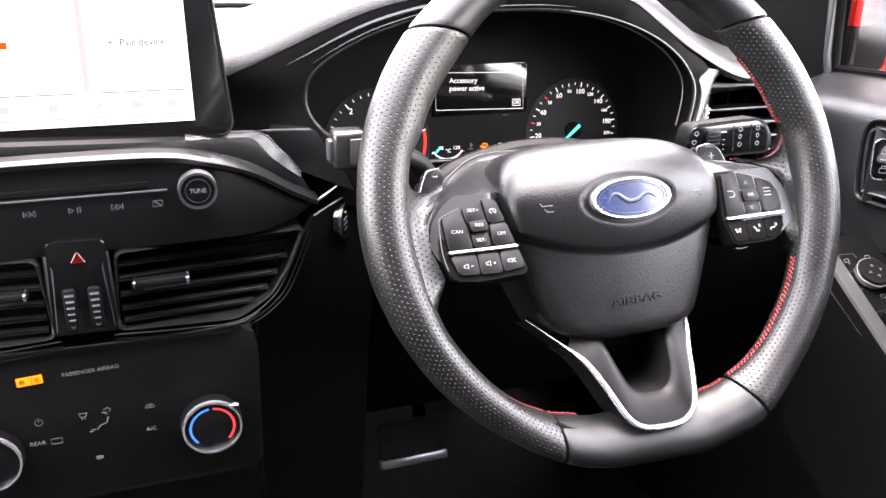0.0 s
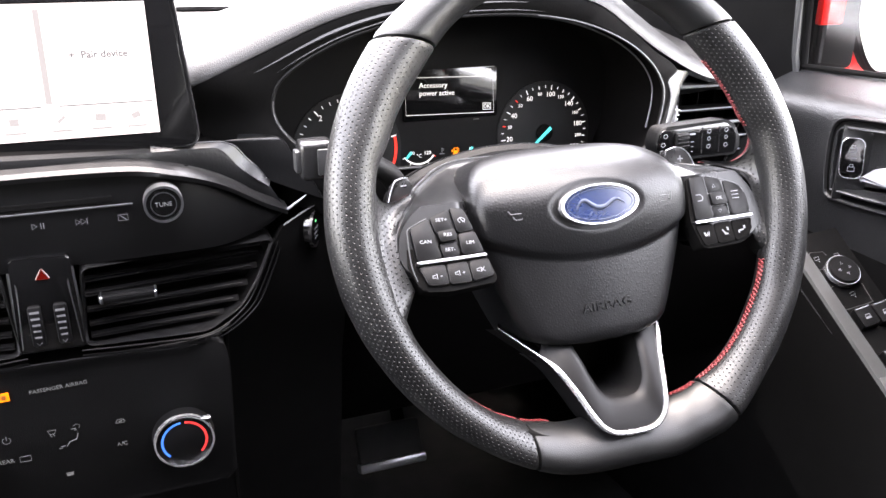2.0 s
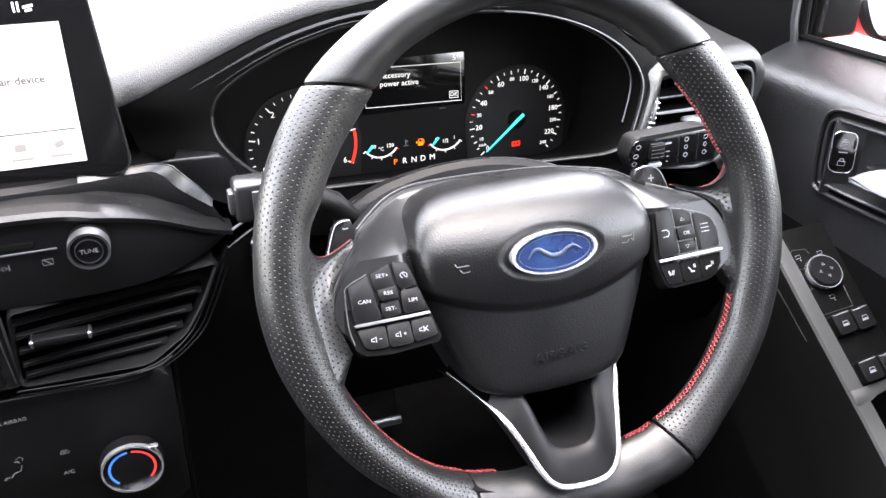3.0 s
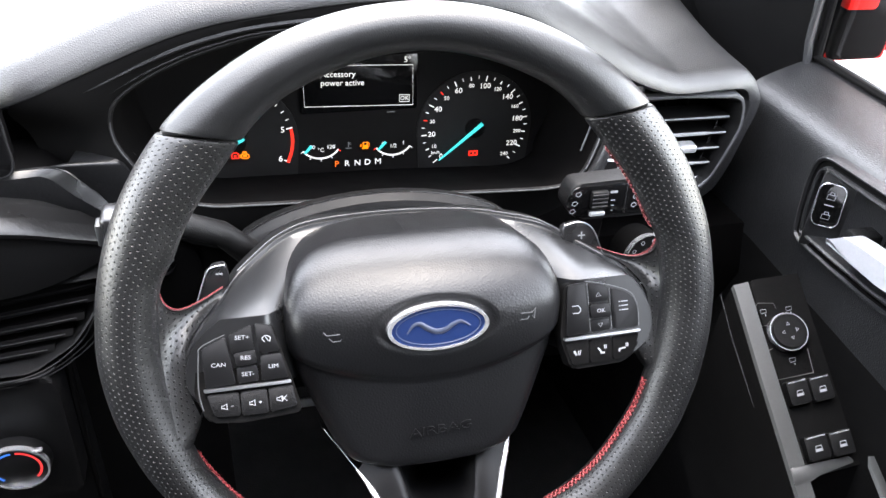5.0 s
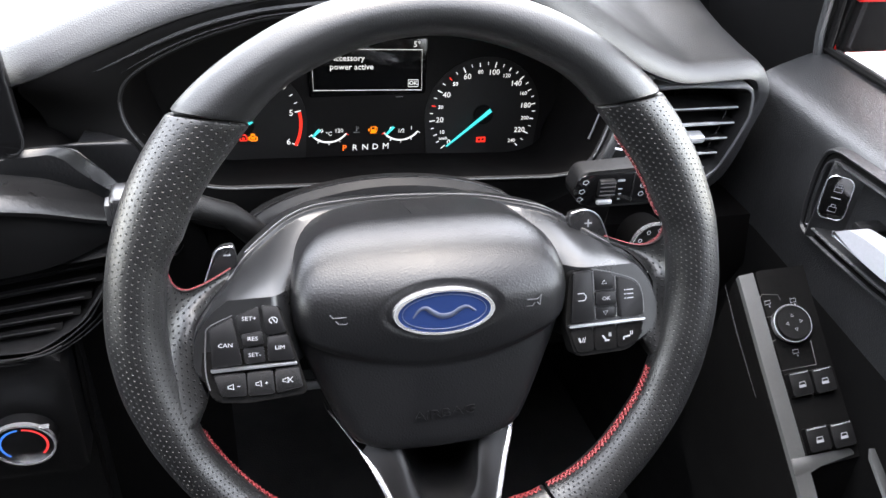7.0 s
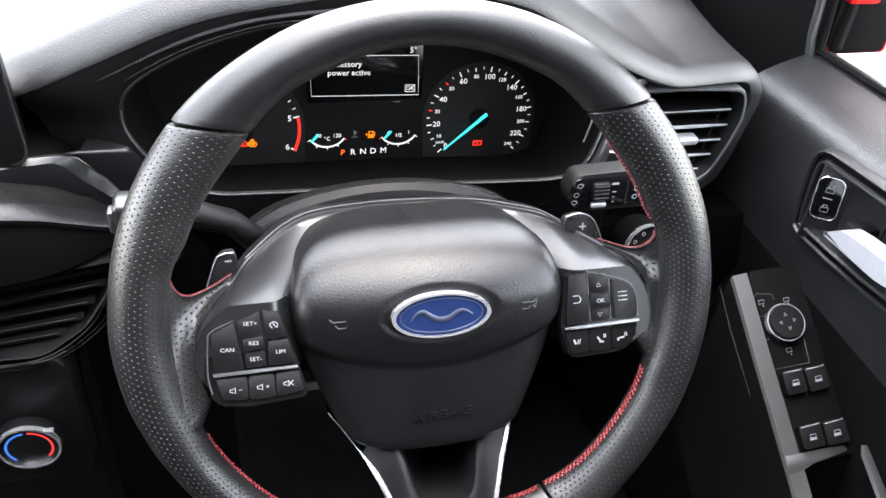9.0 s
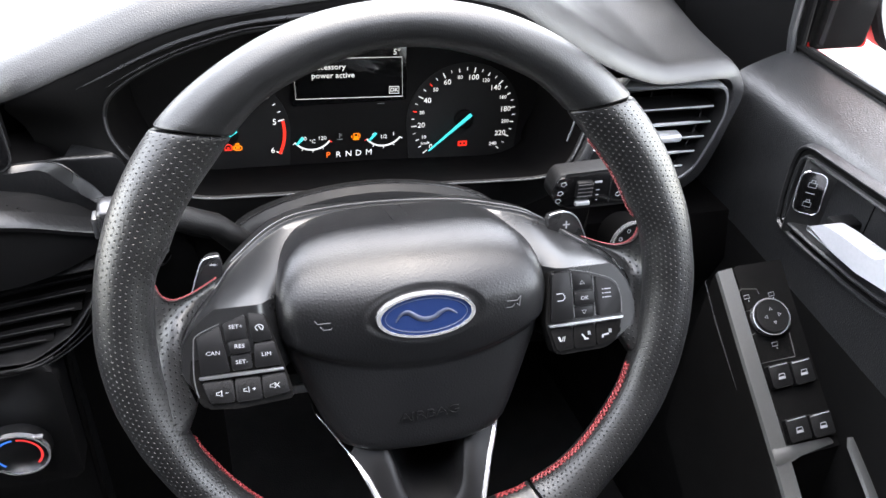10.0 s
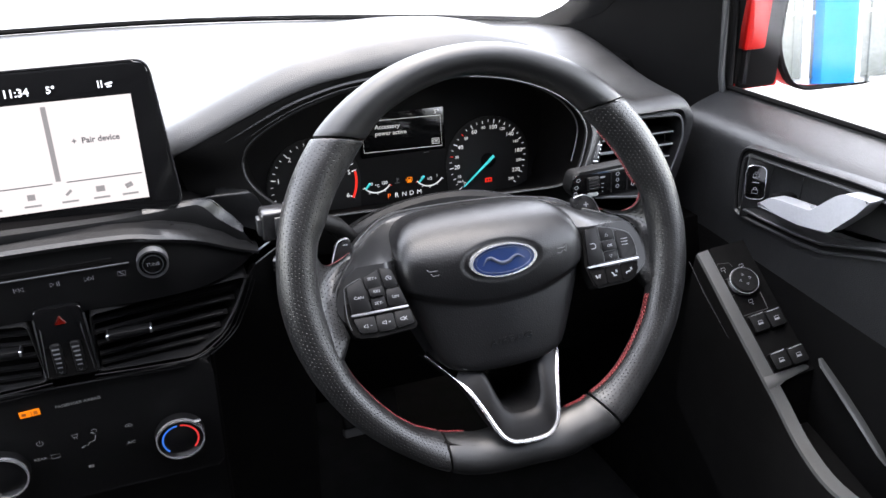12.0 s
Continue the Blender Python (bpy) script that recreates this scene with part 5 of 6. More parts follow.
# climate panel
clim = thing("climate_panel", "black climate control panel with two chrome-ringed knobs", "climate control", STACK)
part("panel", plate(rounded(both([(-.30, .7900), (-.243, .7905), (-.238, .775), (-.240, .665)]), .008), -.03, -.003, .004), HARD, clim, "black panel")
part("brow_line", tube(curve([(-.470, .7945, .001), (-.408, .7925, .001), (-.352, .7910, .001), (-.300, .7905, .001), (-.252, .7930, .001), (-.235, .8000, .0)], 6, False), .0011, 6), HARD, clim, "black brow line")
bars("airbag_lamp", [(-.3938, .7692, .0165, .0066, 3)], -.0018, AMBER, clim)
bars("lamp_mark", [(-.3985, .7690, .0036, .0030, 0), (-.3925, .7692, .0008, .0046, 0), (-.3890, .7694, .0030, .0036, 0)], -.0012, HEATMARK, clim)
letters("lettering", "PASSENGER AIRBAG", .0042, WD, clim, -.3545, .7700, -.0025, 2)
letters("lettering", "A/C", .0045, WD, clim, -.3195, .7150, -.0025)
letters("lettering", "REAR", .0045, WD, clim, -.3960, .7180, -.0025)
lines("rear_sign", [(-.3872, .7158), (-.3800, .7158), (-.3800, .7200), (-.3872, .7200)], .0005, -.0025, WD, clim, True)
lines("power_sign", [(-.3930 + .0026 * math.cos(a), .7350 + .0026 * math.sin(a)) for a in [2.2 + .5 * k for k in range(11)]], .0005, -.0025, WD, clim)
bars("power_sign", [(-.3930, .7368, .0005, .003, 0)], -.0025, WD, clim)
# air direction signs: windscreen, face, feet, recirculation
lines("demist_sign", [(-.3668, .7368), (-.3612, .7368), (-.3625, .7338), (-.3655, .7338)], .0006, -.0025, WD, clim, True)
bars("demist_sign", [(-.3650, .7325, .0005, .0020, 20), (-.3630, .7325, .0005, .0020, 20)], -.0025, WD, clim)
lines("air_sign", [(-.3500, .7372), (-.3475, .7385), (-.3455, .7372), (-.3462, .7350)], .0006, -.0025, WD, clim)
bars("air_sign", [(-.3500, .7350, .0030, .0006, 0), (-.3488, .7338, .0016, .0006, 0)], -.0025, WD, clim)
lines("seat_sign", [(-.3475, .7310), (-.3490, .7262), (-.3535, .7250), (-.3560, .7215)], .0008, -.0025, WD, clim)
bars("seat_sign", [(-.3585, .7222, .0030, .0006, 0), (-.3600, .7208, .0026, .0006, 0)], -.0025, WD, clim)
bars("feet_sign", [(-.3572, .6992, .0052, .0008, 0), (-.3572, .6976, .0046, .0016, 4)], -.0025, WD, clim)
lines("recirculation_sign", [(-.3218, .7335), (-.3205, .7358), (-.3170, .7358), (-.3155, .7340), (-.3158, .7330), (-.3215, .7330)], .0005, -.0025, WD, clim, True)
bars("recirculation_sign", [(-.3186, .7343, .0024, .0005, 0)], -.0025, WD, clim)
for x in (-.2765, 2 * MID + .2765):
    kn = part("knob", tube([(x, .7135, .002), (x, .7135, .010), (x, .7135, .0155), (x, .7135, .0165)], [.0228, .0222, .0212, .0195], 48), BUTTON, clim, "black rotary knob with a chrome ring", Matrix.Translation((0, 0, -.009)))
    part("knob_ring", ring(.0202, .0217, .0140, .0178, 56, c=(x, .7135)), CHROME, kn, "chrome ring")
    part("knob_face", disc(.0203, .012, .0160, 48, .0004, (x, .7135)), GLOSS, kn)
    if x > MID:
        part("cold_arc", ring(.0150, .0167, .0160, .0166, 24, 95, 225, (x, .7135)), COLD, kn, "blue arc")
        part("hot_arc", ring(.0150, .0167, .0160, .0166, 24, -45, 85, (x, .7135)), HEAT, kn, "red arc")
        part("pointer", box(.006, .0018, .004, .0005, 1, (x + .0172, .7303, .0165)), CHROME, kn)
        letters("lettering", "MAX", .0042, FADED, kn, x - .0048, .7095, .0163)
        letters("lettering", "A/C", .0042, FADED, kn, x - .0048, .7062, .0163)
        letters("lettering", "MAX", .0042, FADED, kn, x + .0050, .7095, .0163)
        bars("demist_sign", [(x + .0050, .7064, .006, .0006, 10), (x + .0050, .7054, .005, .0006, -10)], .0163, WD, kn)


# ---- driver's door ----
door = thing("car_door", "black car door lining with armrest, switches and a satin handle", "car door")


def belt(y):
    return .941 - .062 * y


DY = [.270, .20, .15, .10, .05, 0, -.06, -.14, -.25, -.4, -.6, -.9, -1.2]


def profile(y):
    """The lining's section: a sill that slopes inwards, a soft ridge, and the upright face below it."""
    b = belt(y)
    f = 0.0 if y < .2 else (y - .2) * .35
    return [(.445, y, b - .10), (.432, y, b - .001), (.418, y, b + .001), (.410, y, b - .001), (.400, y, b - .004), (.382, y, b - .0105), (.366, y, b - .0175), (.3578, y, b - .0245), (.3535, y, b - .035),
            (.3525, y, b - .052), (.3525 - f * .3, y, .84), (.3525 - f * .35, y, .78), (.354 - f * .4, y, .70), (.36 - f * .4, y, .55), (.37, y, .35), (.38, y, .25)]


REC = shrink(rounded([(-.1525, .865), (-.1530, .880), (-.1505, .8930), (-.143, .9015), (-.132, .9050), (-.072, .9115), (.003, .9200), (.047, .9240), (.15, .935), (.30, .946), (.30, .900), (.20, .885), (.061, .859), (.024, .8450), (-.010, .8325), (-.049, .8265), (-.098, .8220), (-.138, .8195), (-.1465, .8240), (-.1510, .845)], .006, 4), .004)


def inside(poly, x, y):
    hit = False
    for a, b in zip(poly, poly[1:] + poly[:1]):
        if (a.y > y) != (b.y > y) and x < a.x + (b.x - a.x) * (y - a.y) / (b.y - a.y):
            hit = not hit
    return hit


ys = [.270 - .006 * k for k in range(104)] + [-.4, -.6, -.9, -1.2]
bm = loft([[Vector(p) for p in profile(y)[:4]] + even([Vector(p) for p in profile(y)[4:12]], 40) for y in ys])
core = shrink(REC, .001)
bmesh.ops.delete(bm, geom=[f for f in bm.faces if inside(core, -f.calc_center_median().y, f.calc_center_median().z) and f.calc_center_median().x < .40], context="FACES")
part("upper_lining", bm, DOORSKIN, door, "grained soft upper lining", angle=60)
rows = [[(p[0] - max(0, y - .29) * .1, y, p[2]) for p in profile(.27)] for y in (.70, .50, .40)] + [profile(y) for y in DY]
# same lining as above; its shade is put in with a blacker material
part("shaded_lining", loft([r[11:] for r in rows]), MATT, door, "lower lining, blackened for the shade on it", angle=60)
part("belt_seal", tube([(.4125, y, belt(y) + .003) for y in DY], .0032, 6), MATT, door, "black rubber window seal")

# handle recess: a raised surround with a sunk plate inside it
SIDE = pose(.3515, 0, 0, 90, 0, -90)
hoop = lambda rows: loft([[(p.x, p.y, z) for p in shrink(REC, d)] for d, z in rows], closed=True)
part("handle_surround", hoop(((-.0046, -.040), (-.0042, -.004), (-.0032, .0020), (-.0020, .0036), (-.0008, .0032), (.0002, .0010))), DOORSKIN, door, "raised satin black surround", SIDE)
part("surround_groove", hoop(((.0002, .0010), (.0010, -.0006), (.0046, -.0006), (.0052, .0010))), MATT, door, "dark groove round the recess", SIDE)
part("surround_bead", hoop(((.0052, .0010), (.0058, .0034), (.0074, .0040), (.0088, .0026), (.0096, -.002), (.0102, -.020))), DOORSKIN, door, "raised bead inside the groove", SIDE)
part("recess_plate", plate(shrink(REC, .0095), -.026, -.0160, 0), DOORSKIN, door, "dark recess behind the handle", SIDE)
part("recess_split", box(.0008, .060, .001, .0002, 1, (-.070, .882, -.0156)), GLOSS, door, "", SIDE)
part("door_handle", plate(rounded([(-.0945, .8545), (-.0760, .8700), (-.060, .8735), (-.0200, .8790), (.0080, .9060), (.0180, .9120), (.0470, .9160), (.0350, .8980), (.0080, .8680), (-.030, .8590), (-.055, .8570)], .004, 4), .002, .0190, .0042, 3), SATINMETAL, door, "satin silver door handle", SIDE, 50)
part("handle_mount", box(.016, .012, .024, .003, 2, (-.082, .862, -.006)), HARD, door, "", SIDE)
TILT = Matrix(((.813, 0, -.582, .3535), (-.582, 0, -.813, .1245), (0, 1, 0, .8655), (0, 0, 0, 1)))
part("recess_front", plate([(-.0100, -.042), (.0185, -.042), (.0185, .032), (-.0100, .030)], -.006, -.0006, .0004), DOORSKIN, door, "sloping front wall of the recess", TILT)
LOCK = rounded([(-.0105, .0150), (-.0060, .0195), (.0060, .0195), (.0102, .0150), (.0122, -.0150), (.0090, -.0195), (-.0045, -.0195), (-.0085, -.0150)], .004, 5)
ls = part("lock_switch", plate(LOCK, -.002, .0016, .0008), GLOSS, door, "door lock switch in a chrome frame", TILT)
part("switch_frame", tube([(p.x, p.y, .0014) for p in LOCK], .0006, 6, True), CHROME, ls)
part("split_line", box(.0075, .0006, .001, .0003, 1, (.0008, .0002, .0018)), PRINT, ls)
for x, y in ((.0004, .0088), (.0014, -.0095)):
    lines("lock_sign", [(x - .0030, y - .003), (x + .0030, y - .003), (x + .0030, y + .0012), (x - .0030, y + .0012)], .0006, .0019, PRINT, ls, True)
    lines("lock_sign", [(x - .0016, y + .0012), (x - .0016, y + .0036), (x + .0012, y + .0036), (x + .0016, y + .0012)], .0006, .0019, PRINT, ls)

# armrest with the switch panel
EX, EZ = Vector((.989, 0, .148)).normalized(), Vector((-.125, -.541, .832)).normalized()
EY = EZ.cross(EX).normalized()
P0 = Vector((.325, .086, .766))
ARM = Matrix(((EX.x, EY.x, EZ.x, P0.x), (EX.y, EY.y, EZ.y, P0.y), (EX.z, EY.z, EZ.z, P0.z), (0, 0, 0, 1)))


def on_arm(x, y, up=0.0):
    """A place on the switch panel's plane over the plan position (x, y)."""
    z = P0.z - (EZ.x * (x - P0.x) + EZ.y * (y - P0.y)) / EZ.z
    return Vector((x, y, z)) + EZ * up


def arm_xy(x, y):
    q = on_arm(x, y) - P0
    return q.dot(EX), q.dot(EY)


TOP = [(.127, .2922, .0), (.118, .2924, .0), (.10, .2926, 0), (.063, .2930, 0), (.004, .2942, 0), (-.03, .2940, 0), (-.075, .2875, 0), (-.14, .279, 0), (-.25, .275, 0), (-.6, .275, 0)]


def arm_z(x, y):
    """The armrest's top: the sloping panel that levels out to the rear."""
    z = on_arm(x, y).z
    return z if y > -.01 else on_arm(x, -.01).z + (y + .01) * .645 * max(.12, 1 + (y + .01) * 5.0) if y > -.18 else on_arm(x, -.01).z - .066 + (y + .18) * .02


arm = [[(x, y, arm_z(x, y) - .20), (x - .004, y, arm_z(x, y) - .10), (x - .002, y, arm_z(x, y) - .012), (x, y, arm_z(x, y) - .003), (x + .0015, y, arm_z(x, y)), (x + .0145, y, arm_z(x + .0145, y)), (x + .0155, y, arm_z(x, y) - .004)] for y, x, _ in [tuple(c) for c in curve(TOP, 5, False)]]
part("armrest_side", loft([r[:4] for r in arm]), MATT, door, "black armrest side")
part("armrest_trim", loft([r[3:] for r in arm]), ARMGREY, door, "grey satin armrest strip")
pan = part("switch_panel", plate(rounded([arm_xy(*p) for p in ((.309, .128), (.372, .124), (.372, -.010), (.310, -.010))], .004), -.03, -.0015, .001), MATT, door, "matt black switch panel", ARM)
part("pocket", loft([[on_arm(x, y, -.004) for x, y in ((.310, -.010), (.372, -.010))], [Vector((.312, -.014, .640)), Vector((.372, -.014, .640))], [Vector((.300, -.28, .58)), Vector((.37, -.28, .58))]]), MATT, door, "deep black pull pocket")
part("pocket_edge", tube([(.3510, -.016, .7250), (.3500, -.022, .7210), (.3490, -.050, .7090), (.3480, -.080, .6950), (.3470, -.113, .6780), (.3475, -.122, .6720)], [.0025, .0045, .0050, .0050, .0045, .002], 8, False, .6), ARMGREY, door, "grey far edge of the pocket")
part("armrest_bridge", plate(rounded([arm_xy(*p) for p in ((.2965, -.0010), (.346, -.0030), (.349, -.0075), (.318, -.0100), (.3085, -.0125), (.2955, -.0125))], .002), -.006, .0004, .0008), ARMGREY, door, "grey satin bridge before the pull pocket", ARM)
part("front_line", tube([(.283, .126, .780), (.283, .095, .758), (.283, .044, .729)], [.0004, .0007, .0003], 6), SATIN, door)


def arm_key(name, x0, x1, y0, y1, h, material, label="", tip=True):
    k = part(name, plate(rounded([arm_xy(x0, y0), arm_xy(x1, y0), arm_xy(x1, y1), arm_xy(x0, y1)], .0016), -.004, h, .0012), material, door, label, ARM)
    if tip:
        (ax, ay), (bx, by) = arm_xy(x0 + .0014, y1 - .0014), arm_xy(x1 - .0014, y1 - .0014)
        part("switch_edge", tube([(ax, ay, h - .0002), (bx, by, h - .0002)], .0008, 6), CHROME, k, "bright switch edge")
    cx_, cy_ = arm_xy((x0 + x1) / 2, (y0 + y1) / 2 - .001)
    lines("window_sign", [(cx_ - .003, cy_ - .002), (cx_ + .003, cy_ - .002), (cx_ + .003, cy_ + .002), (cx_ - .0015, cy_ + .002)], .0007, h + .0003, PRINT, k, True)
    bars("window_sign", [(cx_, cy_ - .001, .005, .0016, 0)], h + .0003, PRINT, k)
    return k


arm_key("window_switch", .3100, .3275, .0365, .0530, .006, HARD, "black window switch")
arm_key("window_switch", .3295, .3470, .0355, .0520, .006, HARD, "black window switch")
arm_key("window_switch", .3110, .3295, -.0005, .0155, .006, HARD, "black window switch")
arm_key("window_switch", .3315, .3500, -.0015, .0145, .006, HARD, "black window switch")
kx, ky = arm_xy(.3255, .0855)
knob = part("mirror_knob", tube([(kx, ky, -.002), (kx, ky, .007), (kx, ky, .0085)], [.0158, .0150, .0140], 40), HARD, door, "round mirror adjuster with a chrome ring", ARM)
part("knob_ring", ring(.0152, .0162, .0010, .0062, 48, c=(kx, ky)), CHROME, knob, "chrome ring")
for a in (0, 90, 180, 270):
    q = (kx + .0058 * math.cos(radians(a)), ky + .0058 * math.sin(radians(a)))
    lines("arrow_sign", [(q[0] + .0015 * math.cos(radians(a + b)), q[1] + .0015 * math.sin(radians(a + b))) for b in (0, 120, 240)], .0008, .0088, PRINT, knob, True)
for x, y in ((.3123, .1041), (.3344, .1019), (.3245, .0668)):
    q = arm_xy(x, y)
    lines("mirror_sign", [(q[0] - .0024, q[1] - .0016), (q[0] + .0024, q[1] - .0016), (q[0] + .0030, q[1] + .0014), (q[0] - .0018, q[1] + .0016)], .0005, -.0010, PRINT, pan, True)
    bars("mirror_sign", [(q[0] + .001, q[1] - .0036, .0006, .0016, 0)], -.0010, PRINT, pan)
lines("fold_key", [arm_xy(*p) for p in ((.3155, .0935), (.3045, .0945), (.3075, .1090), (.3100, .1106), (.3230, .1080), (.3240, .1040))], .0007, -.0008, DIM, pan)
lines("fold_key", [arm_xy(*p) for p in ((.3110, .0775), (.3060, .0765), (.3050, .0735), (.3076, .0560), (.3388, .0550), (.3400, .0720))], .0007, -.0008, DIM, pan)


# ---- windows, pillars and shell of the car ----
pillar = thing("windscreen_pillar", "dark windscreen pillar trim beside the driver's window", "pillar trim")
ROWS_P = [[(.340, .50, .76), (.342, .47, .76), (.346, .40, .76), (.352, .33, .76), (.358, .285, .76)],
          [(.262, .535, .925), (.285, .515, .925), (.335, .45, .915), (.39, .36, .905), (.42, .262, .90)],
          [(.262, .535, .962), (.285, .505, .962), (.335, .44, .950), (.385, .35, .938), (.418, .262, .926)],
          [(.300, .497, .990), (.325, .465, 1.000), (.36, .40, 1.000), (.395, .33, 1.000), (.417, .262, 1.000)],
          [(.318, .420, 1.045), (.340, .385, 1.055), (.37, .33, 1.06), (.395, .28, 1.06), (.412, .252, 1.06)],
          [(.315, .28, 1.13), (.335, .25, 1.14), (.365, .21, 1.145), (.385, .18, 1.145), (.40, .16, 1.145)],
          [(.285, -.02, 1.28), (.305, -.05, 1.29), (.33, -.08, 1.29), (.35, -.10, 1.29), (.365, -.12, 1.29)],
          [(.25, -.25, 1.37), (.27, -.27, 1.375), (.29, -.28, 1.375), (.305, -.29, 1.37), (.315, -.30, 1.36)]]
part("trim", loft(ROWS_P), MATT, pillar, "dark pillar trim", angle=70)
part("window_channel", tube([(.416, .2610, .910), (.4135, .2640, .93), (.4085, .2680, 1.03), (.406, .262, 1.07), (.398, .17, 1.145)], .0038, 8), MATT, pillar, "black window channel")
part("channel_strip", tube([(.407, .2660, .920), (.4040, .2690, .94), (.3990, .2730, 1.03), (.397, .266, 1.07), (.389, .175, 1.145)], .0040, 8), DIM, pillar, "grey window frame strip")

side_glass = loft([[(.4205, y, .90) for y in (.30, -.2, -1.1)], [(.4195, y, 1.0) for y in (.30, -.2, -1.1)], [(.40, y, 1.2) for y in (.20, -.2, -1.1)], [(.36, y, 1.37) for y in (-.10, -.2, -1.1)]])
sg = tagged(part("window_1", side_glass, CLEAR), "clear side window glass", "window", kind="structure")
sg.visible_shadow = False
wsg = []
for z, k in ((.955, 0), (1.08, .36), (1.22, .72), (1.385, 1.0)):
    wsg.append([(MID + (x - MID) * (1 - .12 * k), screen_base(x) + .006 - k * (.72 - .25 * (x - MID) ** 2), z) for x in [MID + .085 * j for j in range(-8, 9)]])
wsg.append([(p[0], -.315 + (p[1] + .10) * .1, 1.402) for p in wsg[-1]])
wg = tagged(part("window_2", loft(wsg), CLEAR), "clear raked windscreen", "windscreen", kind="structure")
wg.visible_shadow = False
tagged(part("trim", tube([(x, screen_base(x) + .002, base_height(x)) for x in [MID + .05 * j for j in range(-13, 14)]], .0042, 6), MATT), "black lower edge of the windscreen", "trim", kind="structure")


def slab(name, x0, x1, y0, y1, z0, z1, material, label):
    return tagged(part(name, box(x1 - x0, y1 - y0, z1 - z0, .01, 2, ((x0 + x1) / 2, (y0 + y1) / 2, (z0 + z1) / 2)), material), label, "car body", kind="structure")


LINING = mat("roof_cloth", (.010, .010, .010), .9, grain=900, bump=.4)
CARPET = mat("carpet", (.0018, .0018, .0019), .95, grain=500, bump=.6)
slab("ceiling", -1.05, .36, -2.0, -.31, 1.395, 1.44, LINING, "dark cloth roof lining")
slab("wall_rail", -1.16, -.98, -2.0, -.31, 1.28, 1.44, LINING, "dark roof rail over the passenger window")
slab("wall_rail", .30, .42, -2.0, -.30, 1.30, 1.44, LINING, "dark roof rail over the driver's window")
slab("floor", -1.2, .47, -2.2, .9, .20, .25, CARPET, "black carpeted car floor")
slab("wall_left", -1.20, -1.13, -2.0, .9, .22, .96, HARD, "black passenger door lining")
slab("wall_right", .455, .475, -2.0, .50, .22, .905, RED, "red painted outer door skin")
# added to stop light entering ahead of the door skin
slab("footwell_light_block", .455, .475, .503, .90, .22, .86, MATT, "unseen dark wall that keeps light out of the footwell")
slab("wall_rear", -1.15, .43, -2.2, -2.0, .22, 1.0, HARD, "dark rear bench")
slab("bulkhead", -1.2, .47, .84, .90, .22, .88, MATT, "dark bulkhead")
slab("wall_post", -1.14, -1.06, -.75, -.55, .93, 1.40, LINING, "centre pillar")
slab("wall_post", .36, .43, -.78, -.60, .93, 1.40, LINING, "centre pillar")
slab("wall_post", -1.13, -1.0, -2.1, -1.8, 1.0, 1.40, LINING, "rear pillar")
slab("wall_post", .30, .42, -2.1, -1.8, 1.0, 1.40, LINING, "rear pillar")
# unseen, full width up to the roof: added to keep rear light off the dash
slab("rear_light_block", -1.12, .36, -.98, -.80, .25, 1.395, HARD, "unseen dark wall behind the camera, added to block rear light")
slab("seat_base", -.26, .29, -.80, -.36, .25, .58, HARD, "dark driver's seat cushion")


# ---- outside ----
mirror = thing("wing_mirror", "red and black wing mirror outside the driver's window", "wing mirror", pose(.59, .285, .99))
MIR = rounded([(-.112, -.020), (-.108, .075), (-.085, .100), (.095, .090), (.120, .055), (.115, -.040), (.060, -.082), (-.075, -.080)], .03, 5)


def mirror_row(y, k, dx=0.0):
    return [(p.x * k + dx, y, p.y * k) for p in MIR]


part("housing", loft([mirror_row(.105, .5, .01), mirror_row(.09, .8, .005), mirror_row(.055, .98), mirror_row(.01, 1.03), mirror_row(-.012, 1.02)], closed=True), RED, mirror, "glossy red mirror housing", angle=50)
part("inner_rim", loft([mirror_row(-.008, 1.025), mirror_row(-.018, 1.02), mirror_row(-.020, .985), mirror_row(-.012, .965)], closed=True), MATT, mirror, "black inner rim")
MG = mat("mirror_glass", (.85, .87, .88), .01, metal=1.0, vary=.01, smear=0)
NRM = Vector((-.19, -.975, .118))
part("glass", plate([(p.x * .97, p.y * .97) for p in MIR], -.002, .002, 0), MG, mirror, "mirror glass", Matrix.Translation((.0, -.006, .0)) @ NRM.to_track_quat("Z", "Y").to_matrix().to_4x4())
foot = part("foot", box(.060, .05, .16, .008, 3, (-.132, .006, .010)), MATT, mirror, "black mirror foot")
part("foot_cap", box(.032, .052, .115, .004, 2, (-.1475, .0035, .0375)), RED, foot, "red painted cap of the foot")
part("foot_skirt", box(.066, .05, .012, .004, 2, (-.130, .012, -.066)), RED, foot, "red painted skirt")

CONC = mat("pale_concrete", (.22, .22, .215), .85, grain=60, bump=.3, vary=.15)
PAVE = mat("paving", (.07, .07, .07), .85, grain=60, bump=.3, vary=.2)
WALLP = mat("white_cladding", (.72, .73, .74), .5, vary=.06)
BLUEP = mat("blue_cladding", (.004, .17, .46), .7, vary=.08, spec=.1)
GLZ = mat("showroom_glazing", (.14, .15, .14), .12, vary=.7, coat=.3)
HEDGE = mat("hedge_leaf", (.09, .12, .04), .7, vary=.5)
bm = bmesh.new()
bmesh.ops.create_grid(bm, x_segments=40, y_segments=40, size=400)
tagged(part("ground", bm, CONC), "pale concrete forecourt", "ground", kind="structure")


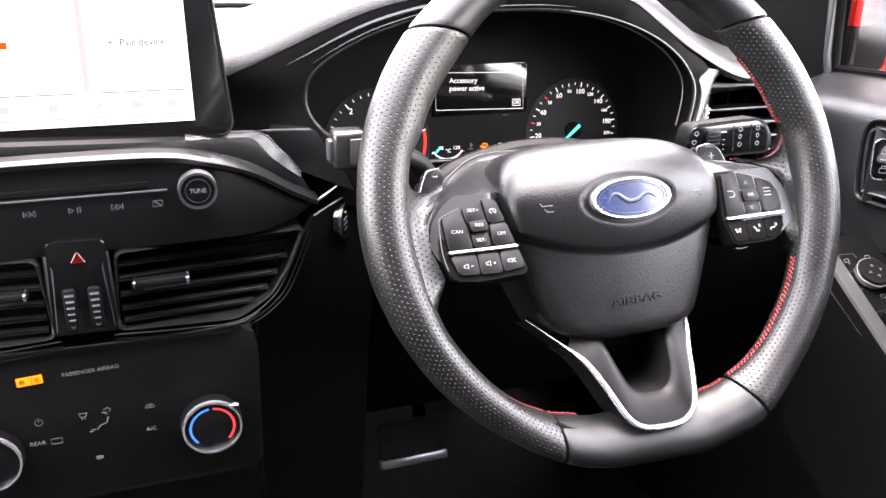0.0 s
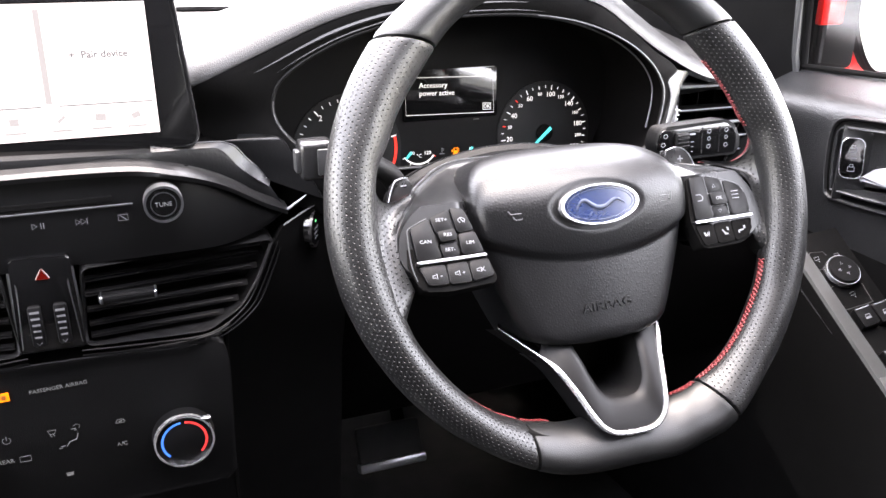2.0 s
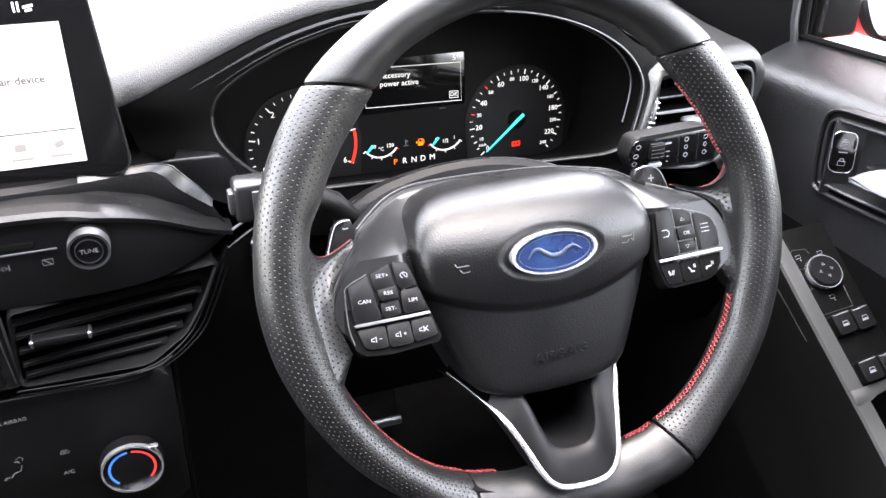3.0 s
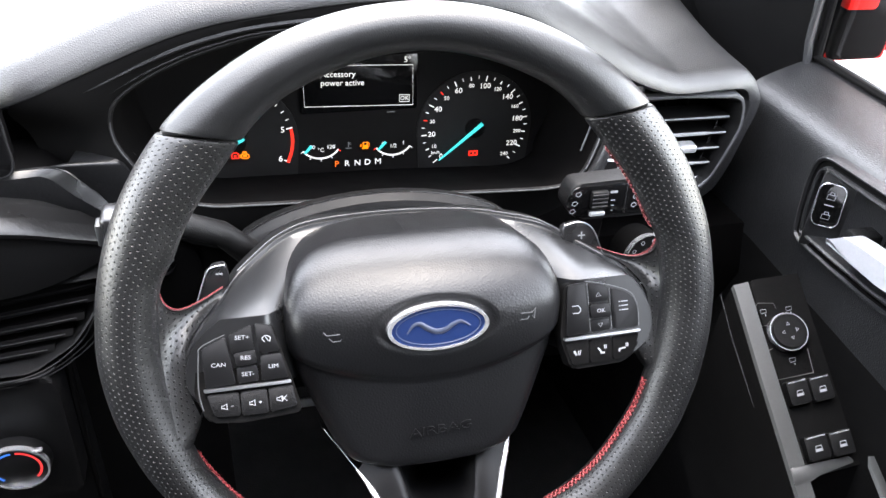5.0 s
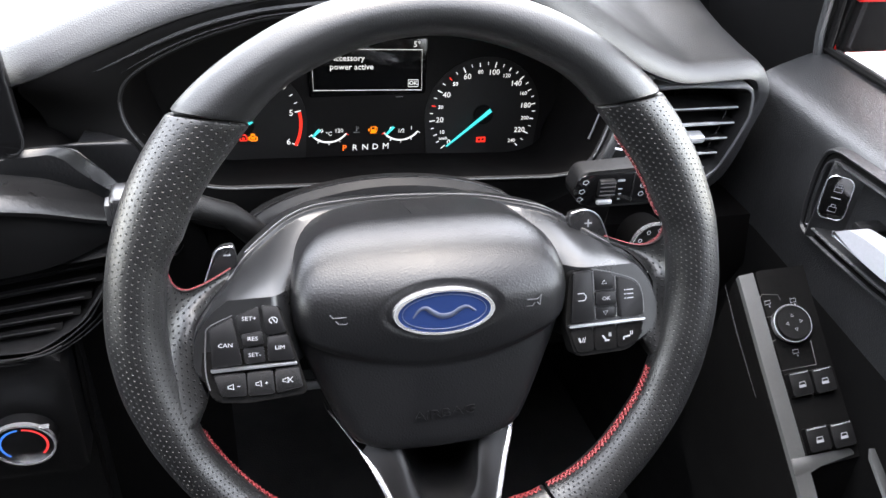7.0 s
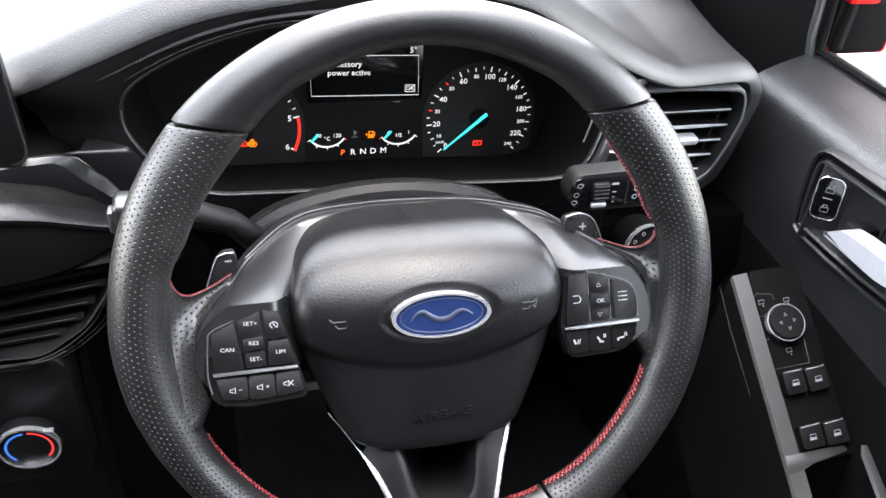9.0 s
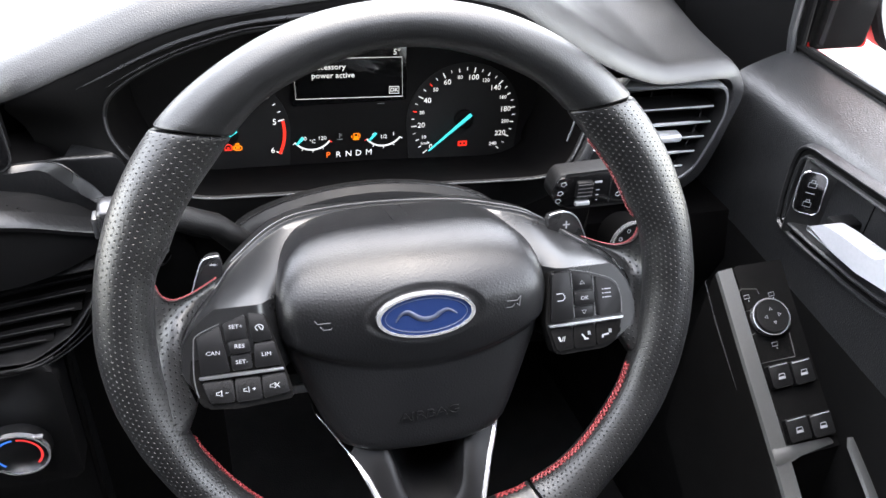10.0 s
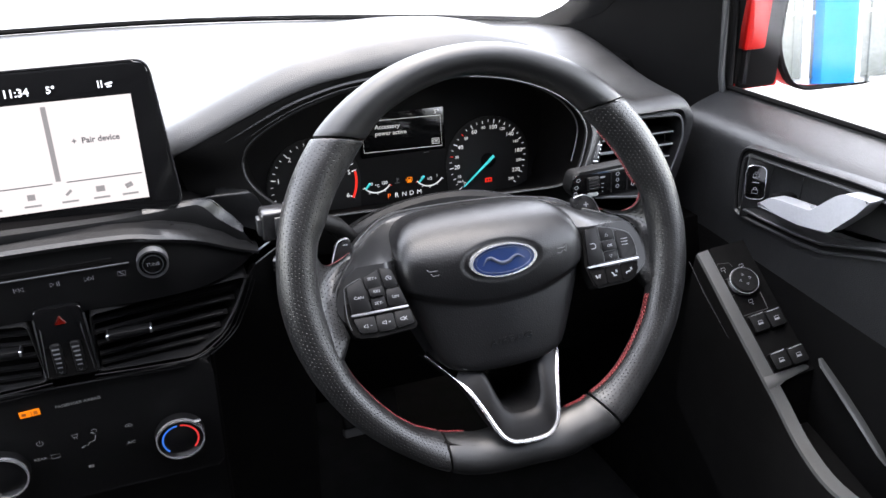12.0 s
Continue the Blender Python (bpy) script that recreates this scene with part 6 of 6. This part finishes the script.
def facade(name, label, m, width, height, blue_at, group=""):
    b = thing(name, label, "building", m, group)
    part("wall", box(width, .3, height, .02, 1, (0, .15, height / 2)), WALLP, b, "white clad wall")
    n = int(width / .8)
    for k in range(n):
        x = -width / 2 + (k + .5) * width / n
        w_ = part("window", box(width / n - .14, .08, height - 1.2, .01, 1, (x, -.03, .15 + (height - 1.2) / 2)), GLZ, b, "tall showroom pane")
        part("mullion", box(.11, .14, height - 1.0, .01, 1, (x - width / n / 2, -.05, (height - 1.0) / 2)), WALLP, b)
        part("transom", box(width / n - .14, .03, .05, .005, 1, (x, -.08, 1.2)), WALLP, w_)
    for k in range(n * 2):
        part("glazing_bar", box(.035, .10, height - 1.0, .006, 1, (-width / 2 + (k + .5) * width / n / 2, -.05, (height - 1.0) / 2)), GLZ, b)
    for x in blue_at:
        part("pillar", box(.55, .5, height + .3, .03, 2, (x, -.2, (height + .3) / 2)), BLUEP, b, "blue clad pillar")
    part("roof_band", box(width + .2, .6, .8, .03, 1, (0, -.05, height - .3)), WALLP, b)
    return b


facade("showroom", "white showroom with tall panes and a blue pillar", pose(5.0, -13.0, 0, 0, 0, 180), 22, 4.5, (-0.8,))
bm = box(18, 9, .03, 0, 1, (7, -8.4, .0))
tagged(part("pavement", bm, PAVE), "dark asphalt strip before the showroom", "pavement", kind="structure")
facade("far_building", "long pale building beyond the forecourt", pose(-4.0, 34.0, 0), 46, 5.0, ())


def hedge():
    h = thing("hedge", "clipped green hedge along the forecourt", "hedge", pose(-6, 24, 0), kind="stuff")
    bm_ = bmesh.new()
    rnd = random.Random(4)
    for k in range(1500):
        c = Vector((rnd.uniform(-12, 12), rnd.gauss(0, .35), .1 + rnd.random() ** .8 * 1.1))
        a, b = Vector((rnd.gauss(0, 1), rnd.gauss(0, 1), rnd.gauss(0, 1))).normalized() * .14, Vector((rnd.gauss(0, 1), rnd.gauss(0, 1), rnd.gauss(0, 1))).normalized() * .10
        bm_.faces.new([bm_.verts.new(c + q) for q in (a, b, -a, -b)])
    part("leaves", bm_, HEDGE, h)
    return h


hedge()
